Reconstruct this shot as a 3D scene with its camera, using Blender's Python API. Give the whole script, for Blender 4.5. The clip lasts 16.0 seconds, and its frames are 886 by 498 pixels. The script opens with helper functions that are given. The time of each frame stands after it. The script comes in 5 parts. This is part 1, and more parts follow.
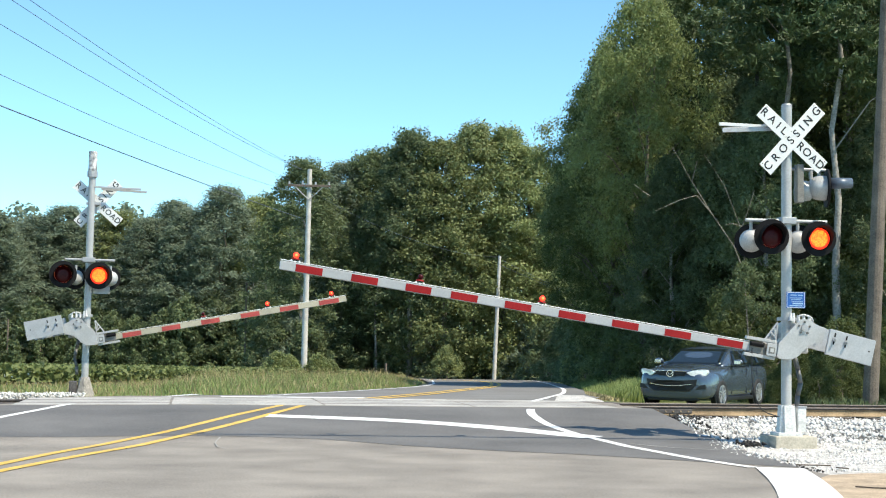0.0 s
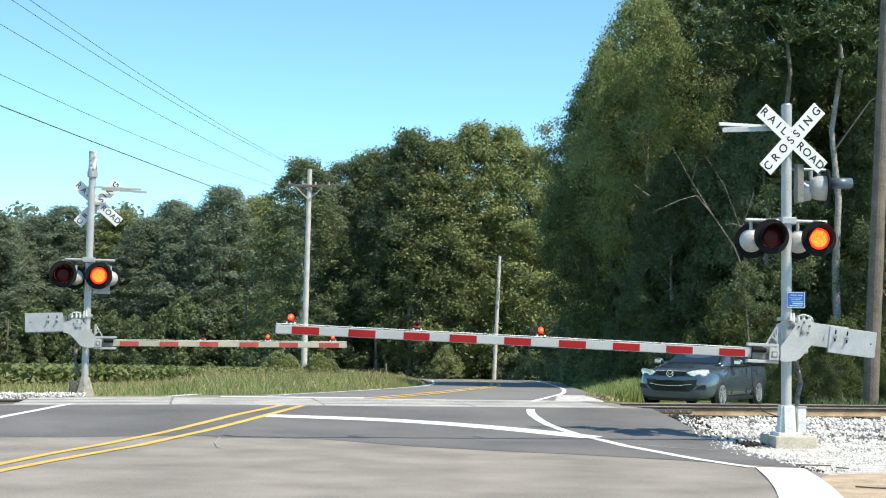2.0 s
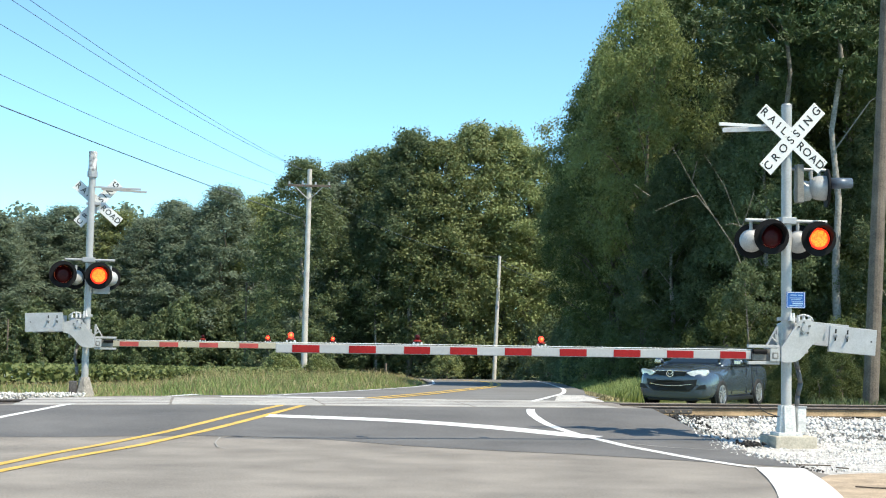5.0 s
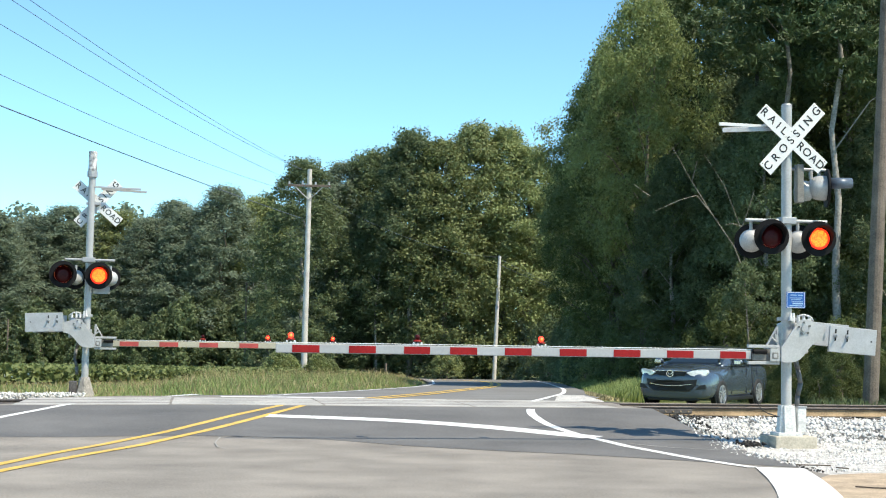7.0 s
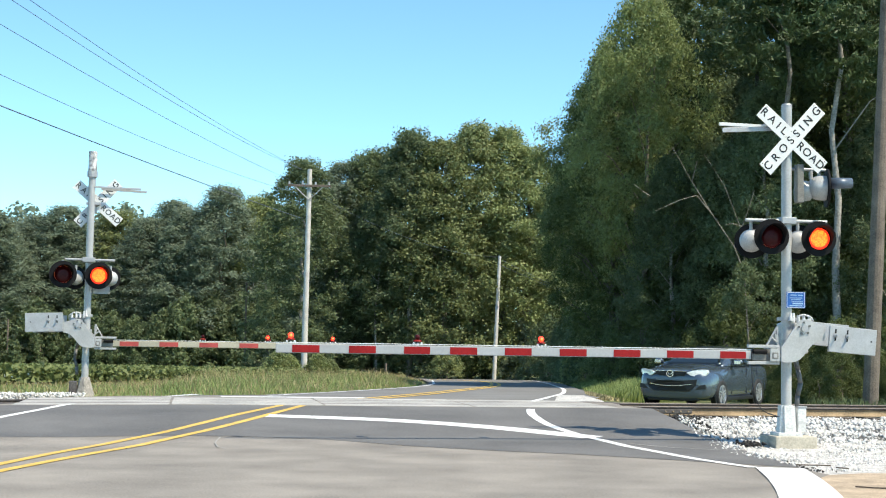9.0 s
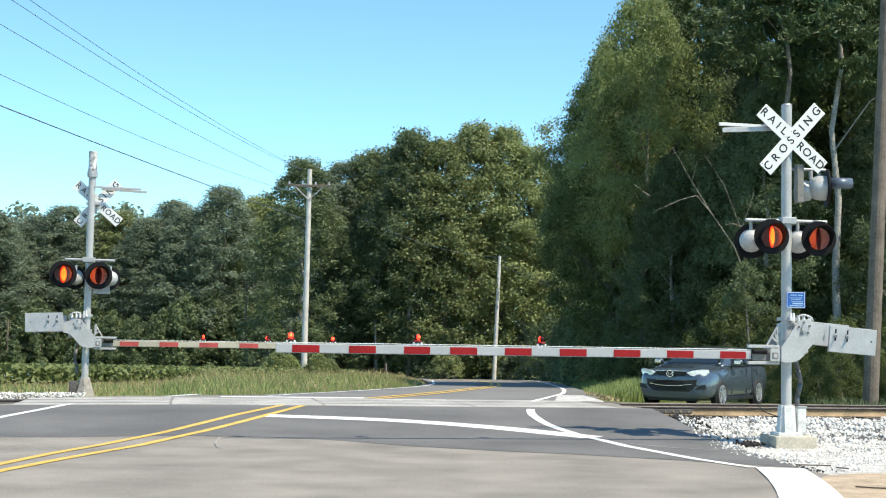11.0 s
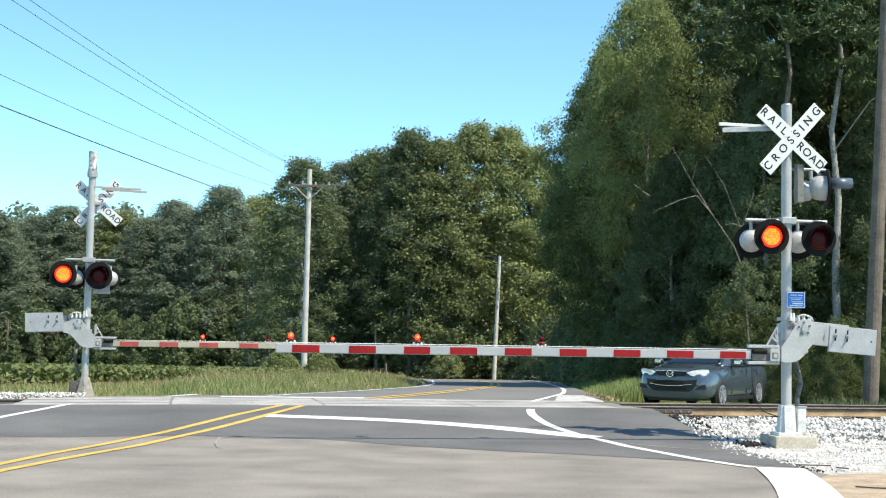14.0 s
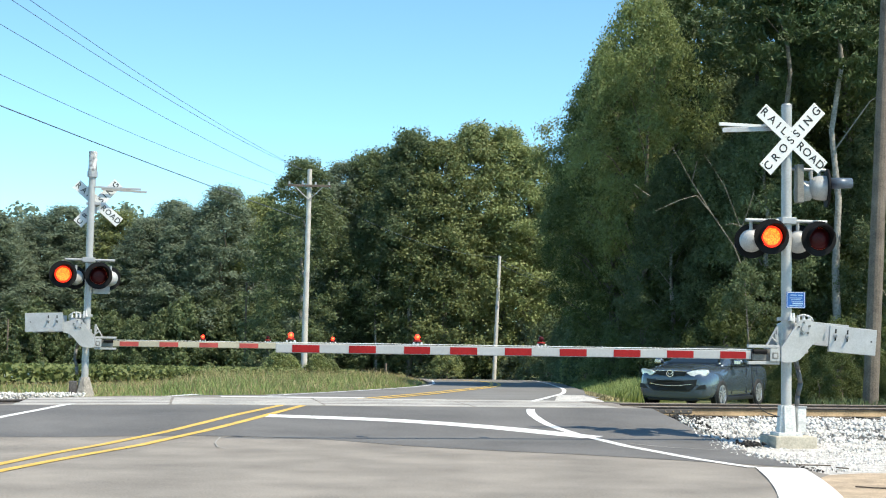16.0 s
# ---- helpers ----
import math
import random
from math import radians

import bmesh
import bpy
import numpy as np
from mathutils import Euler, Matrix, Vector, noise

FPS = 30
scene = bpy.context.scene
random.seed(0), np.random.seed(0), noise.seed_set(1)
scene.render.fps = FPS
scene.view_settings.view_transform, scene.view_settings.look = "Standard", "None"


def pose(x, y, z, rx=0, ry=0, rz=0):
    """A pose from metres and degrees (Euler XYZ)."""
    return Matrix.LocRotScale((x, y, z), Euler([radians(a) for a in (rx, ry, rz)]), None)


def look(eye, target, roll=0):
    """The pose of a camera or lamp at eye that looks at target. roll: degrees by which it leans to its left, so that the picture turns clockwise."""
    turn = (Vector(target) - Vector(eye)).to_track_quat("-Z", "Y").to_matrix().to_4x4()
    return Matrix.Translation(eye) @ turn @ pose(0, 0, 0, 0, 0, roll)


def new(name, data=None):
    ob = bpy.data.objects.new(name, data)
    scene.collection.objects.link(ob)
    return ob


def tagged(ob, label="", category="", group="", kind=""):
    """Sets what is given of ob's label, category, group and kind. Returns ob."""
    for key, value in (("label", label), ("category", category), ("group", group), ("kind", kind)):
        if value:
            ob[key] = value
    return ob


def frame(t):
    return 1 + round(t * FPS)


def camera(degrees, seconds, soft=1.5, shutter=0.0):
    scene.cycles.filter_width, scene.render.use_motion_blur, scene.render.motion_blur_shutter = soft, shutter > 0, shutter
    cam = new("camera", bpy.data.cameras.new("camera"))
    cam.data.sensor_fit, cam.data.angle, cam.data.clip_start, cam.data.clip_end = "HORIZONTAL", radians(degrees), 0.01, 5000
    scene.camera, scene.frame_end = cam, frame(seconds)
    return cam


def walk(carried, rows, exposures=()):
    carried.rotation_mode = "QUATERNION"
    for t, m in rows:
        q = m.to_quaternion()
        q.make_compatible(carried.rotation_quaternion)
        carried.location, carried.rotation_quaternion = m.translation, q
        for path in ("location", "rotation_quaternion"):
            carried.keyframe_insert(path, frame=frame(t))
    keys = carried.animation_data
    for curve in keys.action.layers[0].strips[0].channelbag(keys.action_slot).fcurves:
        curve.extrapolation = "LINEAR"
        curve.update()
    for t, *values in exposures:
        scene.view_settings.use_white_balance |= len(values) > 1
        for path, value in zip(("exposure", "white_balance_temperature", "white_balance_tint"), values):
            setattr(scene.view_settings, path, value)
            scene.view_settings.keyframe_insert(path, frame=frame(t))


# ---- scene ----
# ---- camera ----
FOV = math.degrees(2 * math.atan(784 / 2600))
EYE = Vector((0.0, 0.0, 1.4))
cam = camera(FOV, 16.0, soft=1.15)
CAM_POSE = look(EYE, (0.0, 50.0, 1.4 + 50.0 * 164 / 2600), roll=0.9)
EXPOSURE = 0.98
walk(cam, [(0.0, CAM_POSE), (16.0, CAM_POSE)], exposures=[(0.0, EXPOSURE, 7000, 8), (16.0, EXPOSURE, 7000, 8)])

# ---- light ----
SUN_EL, SUN_DIR = radians(55), Vector((0.82, -0.57, 0)).normalized()
world = bpy.data.worlds.new("sky")
scene.world = world
world.use_nodes = True
wn = world.node_tree
sky = wn.nodes.new("ShaderNodeTexSky")
sky.sky_type, sky.sun_disc = "NISHITA", False
sky.sun_elevation, sky.sun_rotation = SUN_EL, math.atan2(SUN_DIR.x, SUN_DIR.y)
sky.air_density, sky.dust_density, sky.ozone_density = 0.9, 0.0, 1.0
sky.altitude = 1500
back = wn.nodes["Background"]
back.inputs["Strength"].default_value = 0.13
tint = wn.nodes.new("ShaderNodeMix")
tint.data_type, tint.blend_type = "RGBA", "MULTIPLY"
tint.inputs["Factor"].default_value, tint.inputs[7].default_value = 1.0, (0.64, 0.94, 1.02, 1)
wn.links.new(sky.outputs[0], tint.inputs[6])
wn.links.new(tint.outputs[2], back.inputs["Color"])
sun_data = bpy.data.lights.new("sun", "SUN")
sun_data.energy, sun_data.angle, sun_data.color = 3.3, radians(0.53), (1.0, 0.93, 0.8)
sun = new("sun", sun_data)
to_sun = Vector((SUN_DIR.x * math.cos(SUN_EL), SUN_DIR.y * math.cos(SUN_EL), math.sin(SUN_EL)))
sun.matrix_world = look(to_sun * 100, (0, 0, 0))


# ---- materials ----
def mat(name, col, rough=0.6, metal=0.0, vary=0.12, scale=6.0, fine=60.0, bump=0.15, dist=0.01, coat=0.0, dark=None, world_space=False, per_object=0.0, per_island=0.0, spec=0.5):
    m = bpy.data.materials.new(name)
    m.use_nodes = True
    nt = m.node_tree
    N, L = nt.nodes, nt.links
    b = N["Principled BSDF"]
    b.inputs["Roughness"].default_value, b.inputs["Metallic"].default_value = rough, metal
    b.inputs["Coat Weight"].default_value = coat
    b.inputs["Specular IOR Level"].default_value = spec
    if world_space:
        vec = N.new("ShaderNodeNewGeometry").outputs["Position"]
    else:
        vec = N.new("ShaderNodeTexCoord").outputs["Object"]
    big, small = N.new("ShaderNodeTexNoise"), N.new("ShaderNodeTexNoise")
    big.inputs["Scale"].default_value, big.inputs["Detail"].default_value = scale, 5
    small.inputs["Scale"].default_value, small.inputs["Detail"].default_value = fine, 4
    for n in (big, small):
        L.new(vec, n.inputs["Vector"])
    add = N.new("ShaderNodeMath")
    add.operation = "ADD"
    L.new(big.outputs["Fac"], add.inputs[0])
    L.new(small.outputs["Fac"], add.inputs[1])
    half = N.new("ShaderNodeMath")
    half.operation, half.inputs[1].default_value = "MULTIPLY", 0.5
    L.new(add.outputs[0], half.inputs[0])
    fac = half.outputs[0]
    ramp = N.new("ShaderNodeValToRGB")
    lo = dark or tuple(c * (1 - 2.2 * vary) for c in col)
    hi = tuple(min(1, c * (1 + 1.6 * vary)) for c in col)
    ramp.color_ramp.elements[0].position, ramp.color_ramp.elements[0].color = 0.36, (*lo, 1)
    ramp.color_ramp.elements[1].position, ramp.color_ramp.elements[1].color = 0.64, (*hi, 1)
    L.new(fac, ramp.inputs[0])
    out = ramp.outputs[0]
    for amount, node, sock in ((per_object, "ShaderNodeObjectInfo", "Random"), (per_island, "ShaderNodeNewGeometry", "Random Per Island")):
        if amount:
            rnd = N.new(node).outputs[sock]
            mr = N.new("ShaderNodeMapRange")
            mr.inputs["To Min"].default_value, mr.inputs["To Max"].default_value = 1 - amount, 1 + amount
            L.new(rnd, mr.inputs["Value"])
            mul = N.new("ShaderNodeVectorMath")
            mul.operation = "SCALE"
            L.new(out, mul.inputs[0])
            L.new(mr.outputs[0], mul.inputs["Scale"])
            out = mul.outputs[0]
    L.new(out, b.inputs["Base Color"])
    if bump:
        bp = N.new("ShaderNodeBump")
        bp.inputs["Strength"].default_value, bp.inputs["Distance"].default_value = bump, dist
        L.new(fac, bp.inputs["Height"])
        L.new(bp.outputs[0], b.inputs["Normal"])
    return m


def leaf_mat(name, col, col2, through_light=0.3, per_object=0.18):
    """Leaves: two greens mixed leaf by leaf, tree by tree, with some light passing through."""
    m = bpy.data.materials.new(name)
    m.use_nodes = True
    N, L = m.node_tree.nodes, m.node_tree.links
    b = N["Principled BSDF"]
    b.inputs["Roughness"].default_value = 0.55
    b.inputs["Specular IOR Level"].default_value = 0.35
    geo, info = N.new("ShaderNodeNewGeometry"), N.new("ShaderNodeObjectInfo")
    mix = N.new("ShaderNodeMix")
    mix.data_type = "RGBA"
    noise_node = N.new("ShaderNodeTexNoise")
    noise_node.inputs["Scale"].default_value, noise_node.inputs["Detail"].default_value = 0.35, 3
    L.new(geo.outputs["Position"], noise_node.inputs["Vector"])
    ad = N.new("ShaderNodeMath")
    ad.operation = "MULTIPLY_ADD"
    ad.inputs[1].default_value, ad.inputs[2].default_value = 0.55, -0.1
    L.new(geo.outputs["Random Per Island"], ad.inputs[0])
    ad2 = N.new("ShaderNodeMath")
    ad2.operation, ad2.use_clamp = "ADD", True
    L.new(ad.outputs[0], ad2.inputs[0])
    L.new(noise_node.outputs["Fac"], ad2.inputs[1])
    L.new(ad2.outputs[0], mix.inputs["Factor"])
    mix.inputs[6].default_value, mix.inputs[7].default_value = (*col, 1), (*col2, 1)
    mr = N.new("ShaderNodeMapRange")
    mr.inputs["To Min"].default_value, mr.inputs["To Max"].default_value = 1 - per_object, 1 + per_object
    L.new(info.outputs["Random"], mr.inputs["Value"])
    mul = N.new("ShaderNodeVectorMath")
    mul.operation = "SCALE"
    L.new(mix.outputs[2], mul.inputs[0])
    L.new(mr.outputs[0], mul.inputs["Scale"])
    L.new(mul.outputs[0], b.inputs["Base Color"])
    tr = N.new("ShaderNodeBsdfTranslucent")
    L.new(mul.outputs[0], tr.inputs["Color"])
    ms = N.new("ShaderNodeMixShader")
    ms.inputs[0].default_value = through_light
    L.new(b.outputs[0], ms.inputs[1])
    L.new(tr.outputs[0], ms.inputs[2])
    L.new(ms.outputs[0], N["Material Output"].inputs["Surface"])
    return m


def glow_mat(name, col, strength, dots=0.0):
    m = bpy.data.materials.new(name)
    m.use_nodes = True
    N, L = m.node_tree.nodes, m.node_tree.links
    b = N["Principled BSDF"]
    b.inputs["Base Color"].default_value = (0.3, 0.02, 0.01, 1)
    b.inputs["Emission Color"].default_value = (*col, 1)
    b.inputs["Emission Strength"].default_value = strength
    if dots:
        v = N.new("ShaderNodeTexVoronoi")
        v.inputs["Scale"].default_value = dots
        L.new(N.new("ShaderNodeTexCoord").outputs["Object"], v.inputs["Vector"])
        r = N.new("ShaderNodeMapRange")
        r.inputs["From Min"].default_value, r.inputs["From Max"].default_value = 0.1, 0.7
        r.inputs["To Min"].default_value, r.inputs["To Max"].default_value = strength * 1.5, strength * 0.45
        L.new(v.outputs["Distance"], r.inputs["Value"])
        L.new(r.outputs[0], b.inputs["Emission Strength"])
    return m


ASPHALT_OLD = mat("old_asphalt", (0.262, 0.235, 0.204), 0.9, vary=0.17, scale=0.9, fine=45, bump=0.4, dist=0.008, world_space=True)
ASPHALT_NEW = mat("new_asphalt", (0.14, 0.135, 0.13), 0.85, vary=0.17, scale=0.6, fine=35, bump=0.35, dist=0.008, world_space=True)
ASPHALT_FAR = mat("worn_asphalt", (0.19, 0.182, 0.172), 0.88, vary=0.12, scale=0.4, fine=30, bump=0.3, dist=0.008, world_space=True)
PAINT_WHITE = mat("white_road_paint", (0.8, 0.8, 0.78), 0.6, vary=0.07, scale=3, fine=70, bump=0.15, dist=0.003, world_space=True)
PAINT_YELLOW = mat("yellow_road_paint", (0.72, 0.46, 0.09), 0.6, vary=0.1, scale=3, fine=70, bump=0.15, dist=0.003, world_space=True)
SOIL = mat("soil_and_grass", (0.13, 0.14, 0.05), 0.95, vary=0.25, scale=0.6, fine=14, bump=0.6, dist=0.05, dark=(0.06, 0.075, 0.025), world_space=True)
TAN = mat("tan_gravel", (0.46, 0.355, 0.25), 0.95, vary=0.2, scale=3, fine=60, bump=0.5, dist=0.01, world_space=True)
STONE = mat("white_ballast", (0.64, 0.62, 0.585), 0.9, vary=0.22, scale=4, fine=30, bump=0.3, dist=0.01, world_space=True, per_island=0.35)
# Dark bed: the shade in the gaps between stones is put into its colour.
BALLAST_SHADE = mat("ballast_bed", (0.1, 0.096, 0.09), 0.95, vary=0.3, scale=5, fine=28, bump=0.9, dist=0.04, world_space=True)
CONCRETE = mat("concrete", (0.47, 0.425, 0.345), 0.85, vary=0.14, scale=3, fine=40, bump=0.25, dist=0.005)
PANEL = mat("crossing_concrete", (0.41, 0.395, 0.37), 0.85, vary=0.16, scale=1.5, fine=30, bump=0.25, dist=0.005, world_space=True, per_object=0.1)
RAIL_HEAD = mat("rail_steel", (0.13, 0.11, 0.1), 0.5, 0.3, vary=0.25, scale=2, fine=40, bump=0.1, dist=0.003)
RAIL_RUST = mat("rusty_rail_web", (0.34, 0.24, 0.14), 0.85, 0.0, vary=0.25, scale=3, fine=50, bump=0.3, dist=0.004)
TAR = mat("tar_lumps", (0.03, 0.028, 0.026), 0.85, vary=0.3, scale=8, fine=40, bump=0.3, dist=0.01)
TIE = mat("creosoted_wood", (0.11, 0.085, 0.065), 0.9, vary=0.25, scale=4, fine=40, bump=0.5, dist=0.01)
ALU = mat("painted_aluminium", (0.45, 0.445, 0.435), 0.45, 0.25, vary=0.07, scale=3, fine=50, bump=0.08, dist=0.003)
GALV = mat("galvanised_steel", (0.42, 0.425, 0.43), 0.5, 0.35, vary=0.07, scale=7, fine=60, bump=0.1, dist=0.003)
BOARD = mat("white_sign_sheet", (0.7, 0.71, 0.7), 0.5, vary=0.04, scale=5, fine=60, bump=0.04, dist=0.002)
BLACK = mat("black_lettering", (0.012, 0.012, 0.014), 0.5, vary=0.1, bump=0)
BLACK_METAL = mat("black_painted_metal", (0.006, 0.006, 0.007), 0.7, vary=0.2, scale=8, bump=0.08, dist=0.002, spec=0.2)
DULL = mat("dull_grey_metal", (0.2, 0.19, 0.17), 0.6, 0.2, vary=0.15, scale=6, bump=0.1, dist=0.003)
VISOR = mat("visor_metal", (0.1, 0.13, 0.17), 0.4, 0.2, vary=0.12, bump=0.05, dist=0.002)
WHITE_HOUSING = mat("white_lamp_housing", (0.47, 0.47, 0.46), 0.45, 0.15, vary=0.1, scale=6, bump=0.08, dist=0.003)
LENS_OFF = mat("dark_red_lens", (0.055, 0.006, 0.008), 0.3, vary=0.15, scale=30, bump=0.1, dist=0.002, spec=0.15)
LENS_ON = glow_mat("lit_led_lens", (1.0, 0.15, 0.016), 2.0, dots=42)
BULB_ON = glow_mat("lit_gate_bulb", (1.0, 0.025, 0.012), 3.0)
BULB_CORE = glow_mat("lit_gate_bulb_core", (1.0, 0.14, 0.03), 2.4)
# Red glow on the lens's outer faces paints the halo round its bright core.
LENS_HALO = glow_mat("lit_led_halo", (1.0, 0.03, 0.012), 0.9)
ARM_RED = mat("red_arm_sheet", (0.28, 0.012, 0.014), 0.6, vary=0.1, scale=3, fine=40, bump=0.05, dist=0.002, spec=0.2)
ARM_WHITE = mat("white_arm_sheet", (0.375, 0.385, 0.39), 0.45, vary=0.05, scale=2, fine=40, bump=0.05, dist=0.002)
ARM_CREAM = mat("faded_arm_sheet", (0.4, 0.37, 0.28), 0.5, vary=0.08, scale=2, fine=40, bump=0.05, dist=0.002)
ARM_RED_OLD = mat("faded_red_sheet", (0.4, 0.06, 0.05), 0.5, vary=0.12, scale=3, fine=40, bump=0.05, dist=0.002)
CHALK = mat("chalky_scratch", (0.4, 0.385, 0.36), 0.9, world_space=True)
FINE_GRAVEL = mat("fine_white_gravel", (0.53, 0.51, 0.48), 0.95, vary=0.22, scale=6, fine=45, bump=0.8, dist=0.02, world_space=True)
SIGN_BLUE = mat("blue_sign_sheet", (0.012, 0.1, 0.36), 0.45, vary=0.06, bump=0.03, dist=0.002)
NOTICE_PRINT = mat("faded_print", (0.3, 0.45, 0.62), 0.5, vary=0.1, bump=0)
CASTING = mat("white_painted_casting", (0.66, 0.66, 0.64), 0.5, vary=0.12, scale=5, fine=40, bump=0.1, dist=0.003)
CASTING_OLD = mat("weathered_casting", (0.33, 0.3, 0.26), 0.7, vary=0.22, scale=4, fine=30, bump=0.2, dist=0.004)
PEELING = mat("peeling_white_paint", (0.7, 0.7, 0.69), 0.6, vary=0.1, scale=7, fine=14, bump=0.2, dist=0.004, dark=(0.16, 0.16, 0.17))
CONDUIT = mat("dark_conduit", (0.12, 0.12, 0.115), 0.5, 0.2, vary=0.15, scale=6, bump=0.1, dist=0.003)
RUBBER = mat("black_rubber", (0.02, 0.02, 0.02), 0.8, vary=0.2, scale=15, bump=0.15, dist=0.003)
CAR_PAINT = mat("blue_grey_car_paint", (0.07, 0.095, 0.13), 0.26, 0.3, vary=0.04, scale=3, fine=200, bump=0.0, coat=1.0)
CAR_BLACK = mat("black_plastic", (0.012, 0.012, 0.013), 0.5, vary=0.15, bump=0.05, dist=0.002)
CAR_GLASS = mat("tinted_glass", (0.012, 0.017, 0.02), 0.06, vary=0.02, bump=0, spec=0.8)
CHROME = mat("chrome", (0.75, 0.76, 0.77), 0.12, 1.0, vary=0.03, bump=0)
RIM = mat("alloy_wheel", (0.48, 0.49, 0.5), 0.3, 0.6, vary=0.05, bump=0)
# Clear glass given a white base, which paints in the glint of the sun.
HEADLAMP_GLINT = mat("glint_white_headlamp_glass", (0.85, 0.87, 0.88), 0.1, 0.15, vary=0.1, scale=9, fine=30, bump=0.1, dist=0.01, coat=1.0)
POLE_PALE = mat("bleached_wood_pole", (0.6, 0.58, 0.55), 0.85, vary=0.12, scale=2, fine=30, bump=0.3, dist=0.01)
POLE_WOOD = mat("weathered_wood_pole", (0.18, 0.145, 0.118), 0.9, vary=0.2, scale=2.5, fine=25, bump=0.5, dist=0.015)
WIRE = mat("wire_insulation", (0.13, 0.17, 0.23), 0.6, vary=0.1, bump=0)
BARK = mat("grey_brown_bark", (0.2, 0.17, 0.14), 0.95, vary=0.25, scale=1.5, fine=12, bump=0.7, dist=0.04, per_object=0.3)
BARK_PALE = mat("pale_bark", (0.33, 0.31, 0.28), 0.95, vary=0.2, scale=1.5, fine=12, bump=0.6, dist=0.04)
# Darker leaf copy: the shade inside the near wood is put into its colour.
LEAF_SHADED = leaf_mat("shade_darkened_leaves", (0.065, 0.09, 0.035), (0.15, 0.185, 0.065), 0.45)
# Paler, bluer green: the haze over the far woods is put into this colour.
LEAF_HAZED = leaf_mat("haze_paled_leaves", (0.175, 0.225, 0.155), (0.25, 0.305, 0.21), 0.5, 0.1)
LEAF = leaf_mat("broad_leaves", (0.085, 0.122, 0.062), (0.188, 0.236, 0.115), 0.45)
LEAF_BRIGHT = leaf_mat("yellow_green_leaves", (0.15, 0.19, 0.075), (0.31, 0.35, 0.15), 0.38)
# Brighter, warmer leaf copy: sunlight on the edge crown is put into its colour.
LEAF_SUNNY = leaf_mat("sun_brightened_leaves", (0.1, 0.138, 0.05), (0.235, 0.28, 0.11), 0.42)
NEEDLE = leaf_mat("pine_needles", (0.04, 0.07, 0.028), (0.085, 0.125, 0.05), 0.25)
CROP = leaf_mat("crop_leaves", (0.12, 0.165, 0.05), (0.25, 0.29, 0.11))
STRAW = mat("dry_grass_stalks", (0.36, 0.29, 0.15), 0.9, vary=0.2, scale=3, fine=20, bump=0, world_space=True, per_island=0.25)
GRASS = leaf_mat("grass_blades", (0.13, 0.185, 0.052), (0.3, 0.35, 0.13), 0.35)

# ---- plan ----
TURN = 9.5
TH = radians(TURN)
ACROSS, ALONG = Vector((-math.sin(TH), math.cos(TH))), Vector((math.cos(TH), math.sin(TH)))
TRACK_D = 27.65
ROAD_D = [-100, 19.5, 21.5, 24, 26, 29.3, 32.5, 45, 60, 78, 110, 140, 400]
ROAD_Z = [0, 0, 0.05, 0.17, 0.24, 0.24, 0.19, -0.08, -0.4, -0.75, -1.4, -1.6, -1.6]
LAND_D = [-100, 18, 24, 31, 34, 40, 45, 78, 110, 140, 400]
LAND_Z = [-0.04, -0.04, 0.02, 0.03, 0.01, -0.36, -0.42, -0.82, -1.46, -1.7, -1.7]


def dip(x, y):
    d = ACROSS.x * x + ACROSS.y * y
    s = ALONG.x * x + ALONG.y * y
    return 0.011 * max(0, min(12, -s)) * float(np.interp(d, [16, 22, 36, 46], [0, 1, 1, 0]))


def road_h(x, y):
    d = ACROSS.x * x + ACROSS.y * y
    return float(np.interp(d, ROAD_D, ROAD_Z)) - dip(x, y)


def land_h(x, y):
    """Level with the road where they meet, lower where the track, the mast and the car stand."""
    d = ACROSS.x * x + ACROSS.y * y
    low = float(np.interp(d, LAND_D, LAND_Z)) - 0.5 * dip(x, y)
    high = float(np.interp(d, ROAD_D, ROAD_Z)) - 0.07 - dip(x, y)
    right = min(1, max(0, (x - 4.0 - (y - 40) * 0.07) / 1.3)) * float(np.interp(d, [50, 66], [1, 0]))
    left = min(1, max(0, (-x - 5.5) / 1.5)) * float(np.interp(d, [33, 38], [1, 0]))
    w = max(right, left, float(np.interp(d, [30.2, 31.6], [1, 0])))
    return high + (min(low, high) - high) * w


def from_track(s, d):
    return Vector((ALONG.x * s + ACROSS.x * d, ALONG.y * s + ACROSS.y * d))


# ---- mesh helpers ----
def finish(bm, name, smooth=False):
    bmesh.ops.recalc_face_normals(bm, faces=bm.faces)
    me = bpy.data.meshes.new(name)
    bm.to_mesh(me)
    bm.free()
    if smooth:
        for p in me.polygons:
            p.use_smooth = True
    return me


def part(name, bm, material, parent=None, label="", at=None, smooth=False):
    me = finish(bm, name, smooth)
    me.materials.append(material)
    ob = new(name, me)
    if parent is not None:
        ob.parent = parent
    if at is not None:
        ob.matrix_basis = at
    if label:
        ob["label"] = label
    return ob


def thing(name, at, label, category, group="", kind=""):
    ob = new(name)
    ob.empty_display_size = 0.2
    ob.matrix_basis = at
    return tagged(ob, label, category, group, kind)


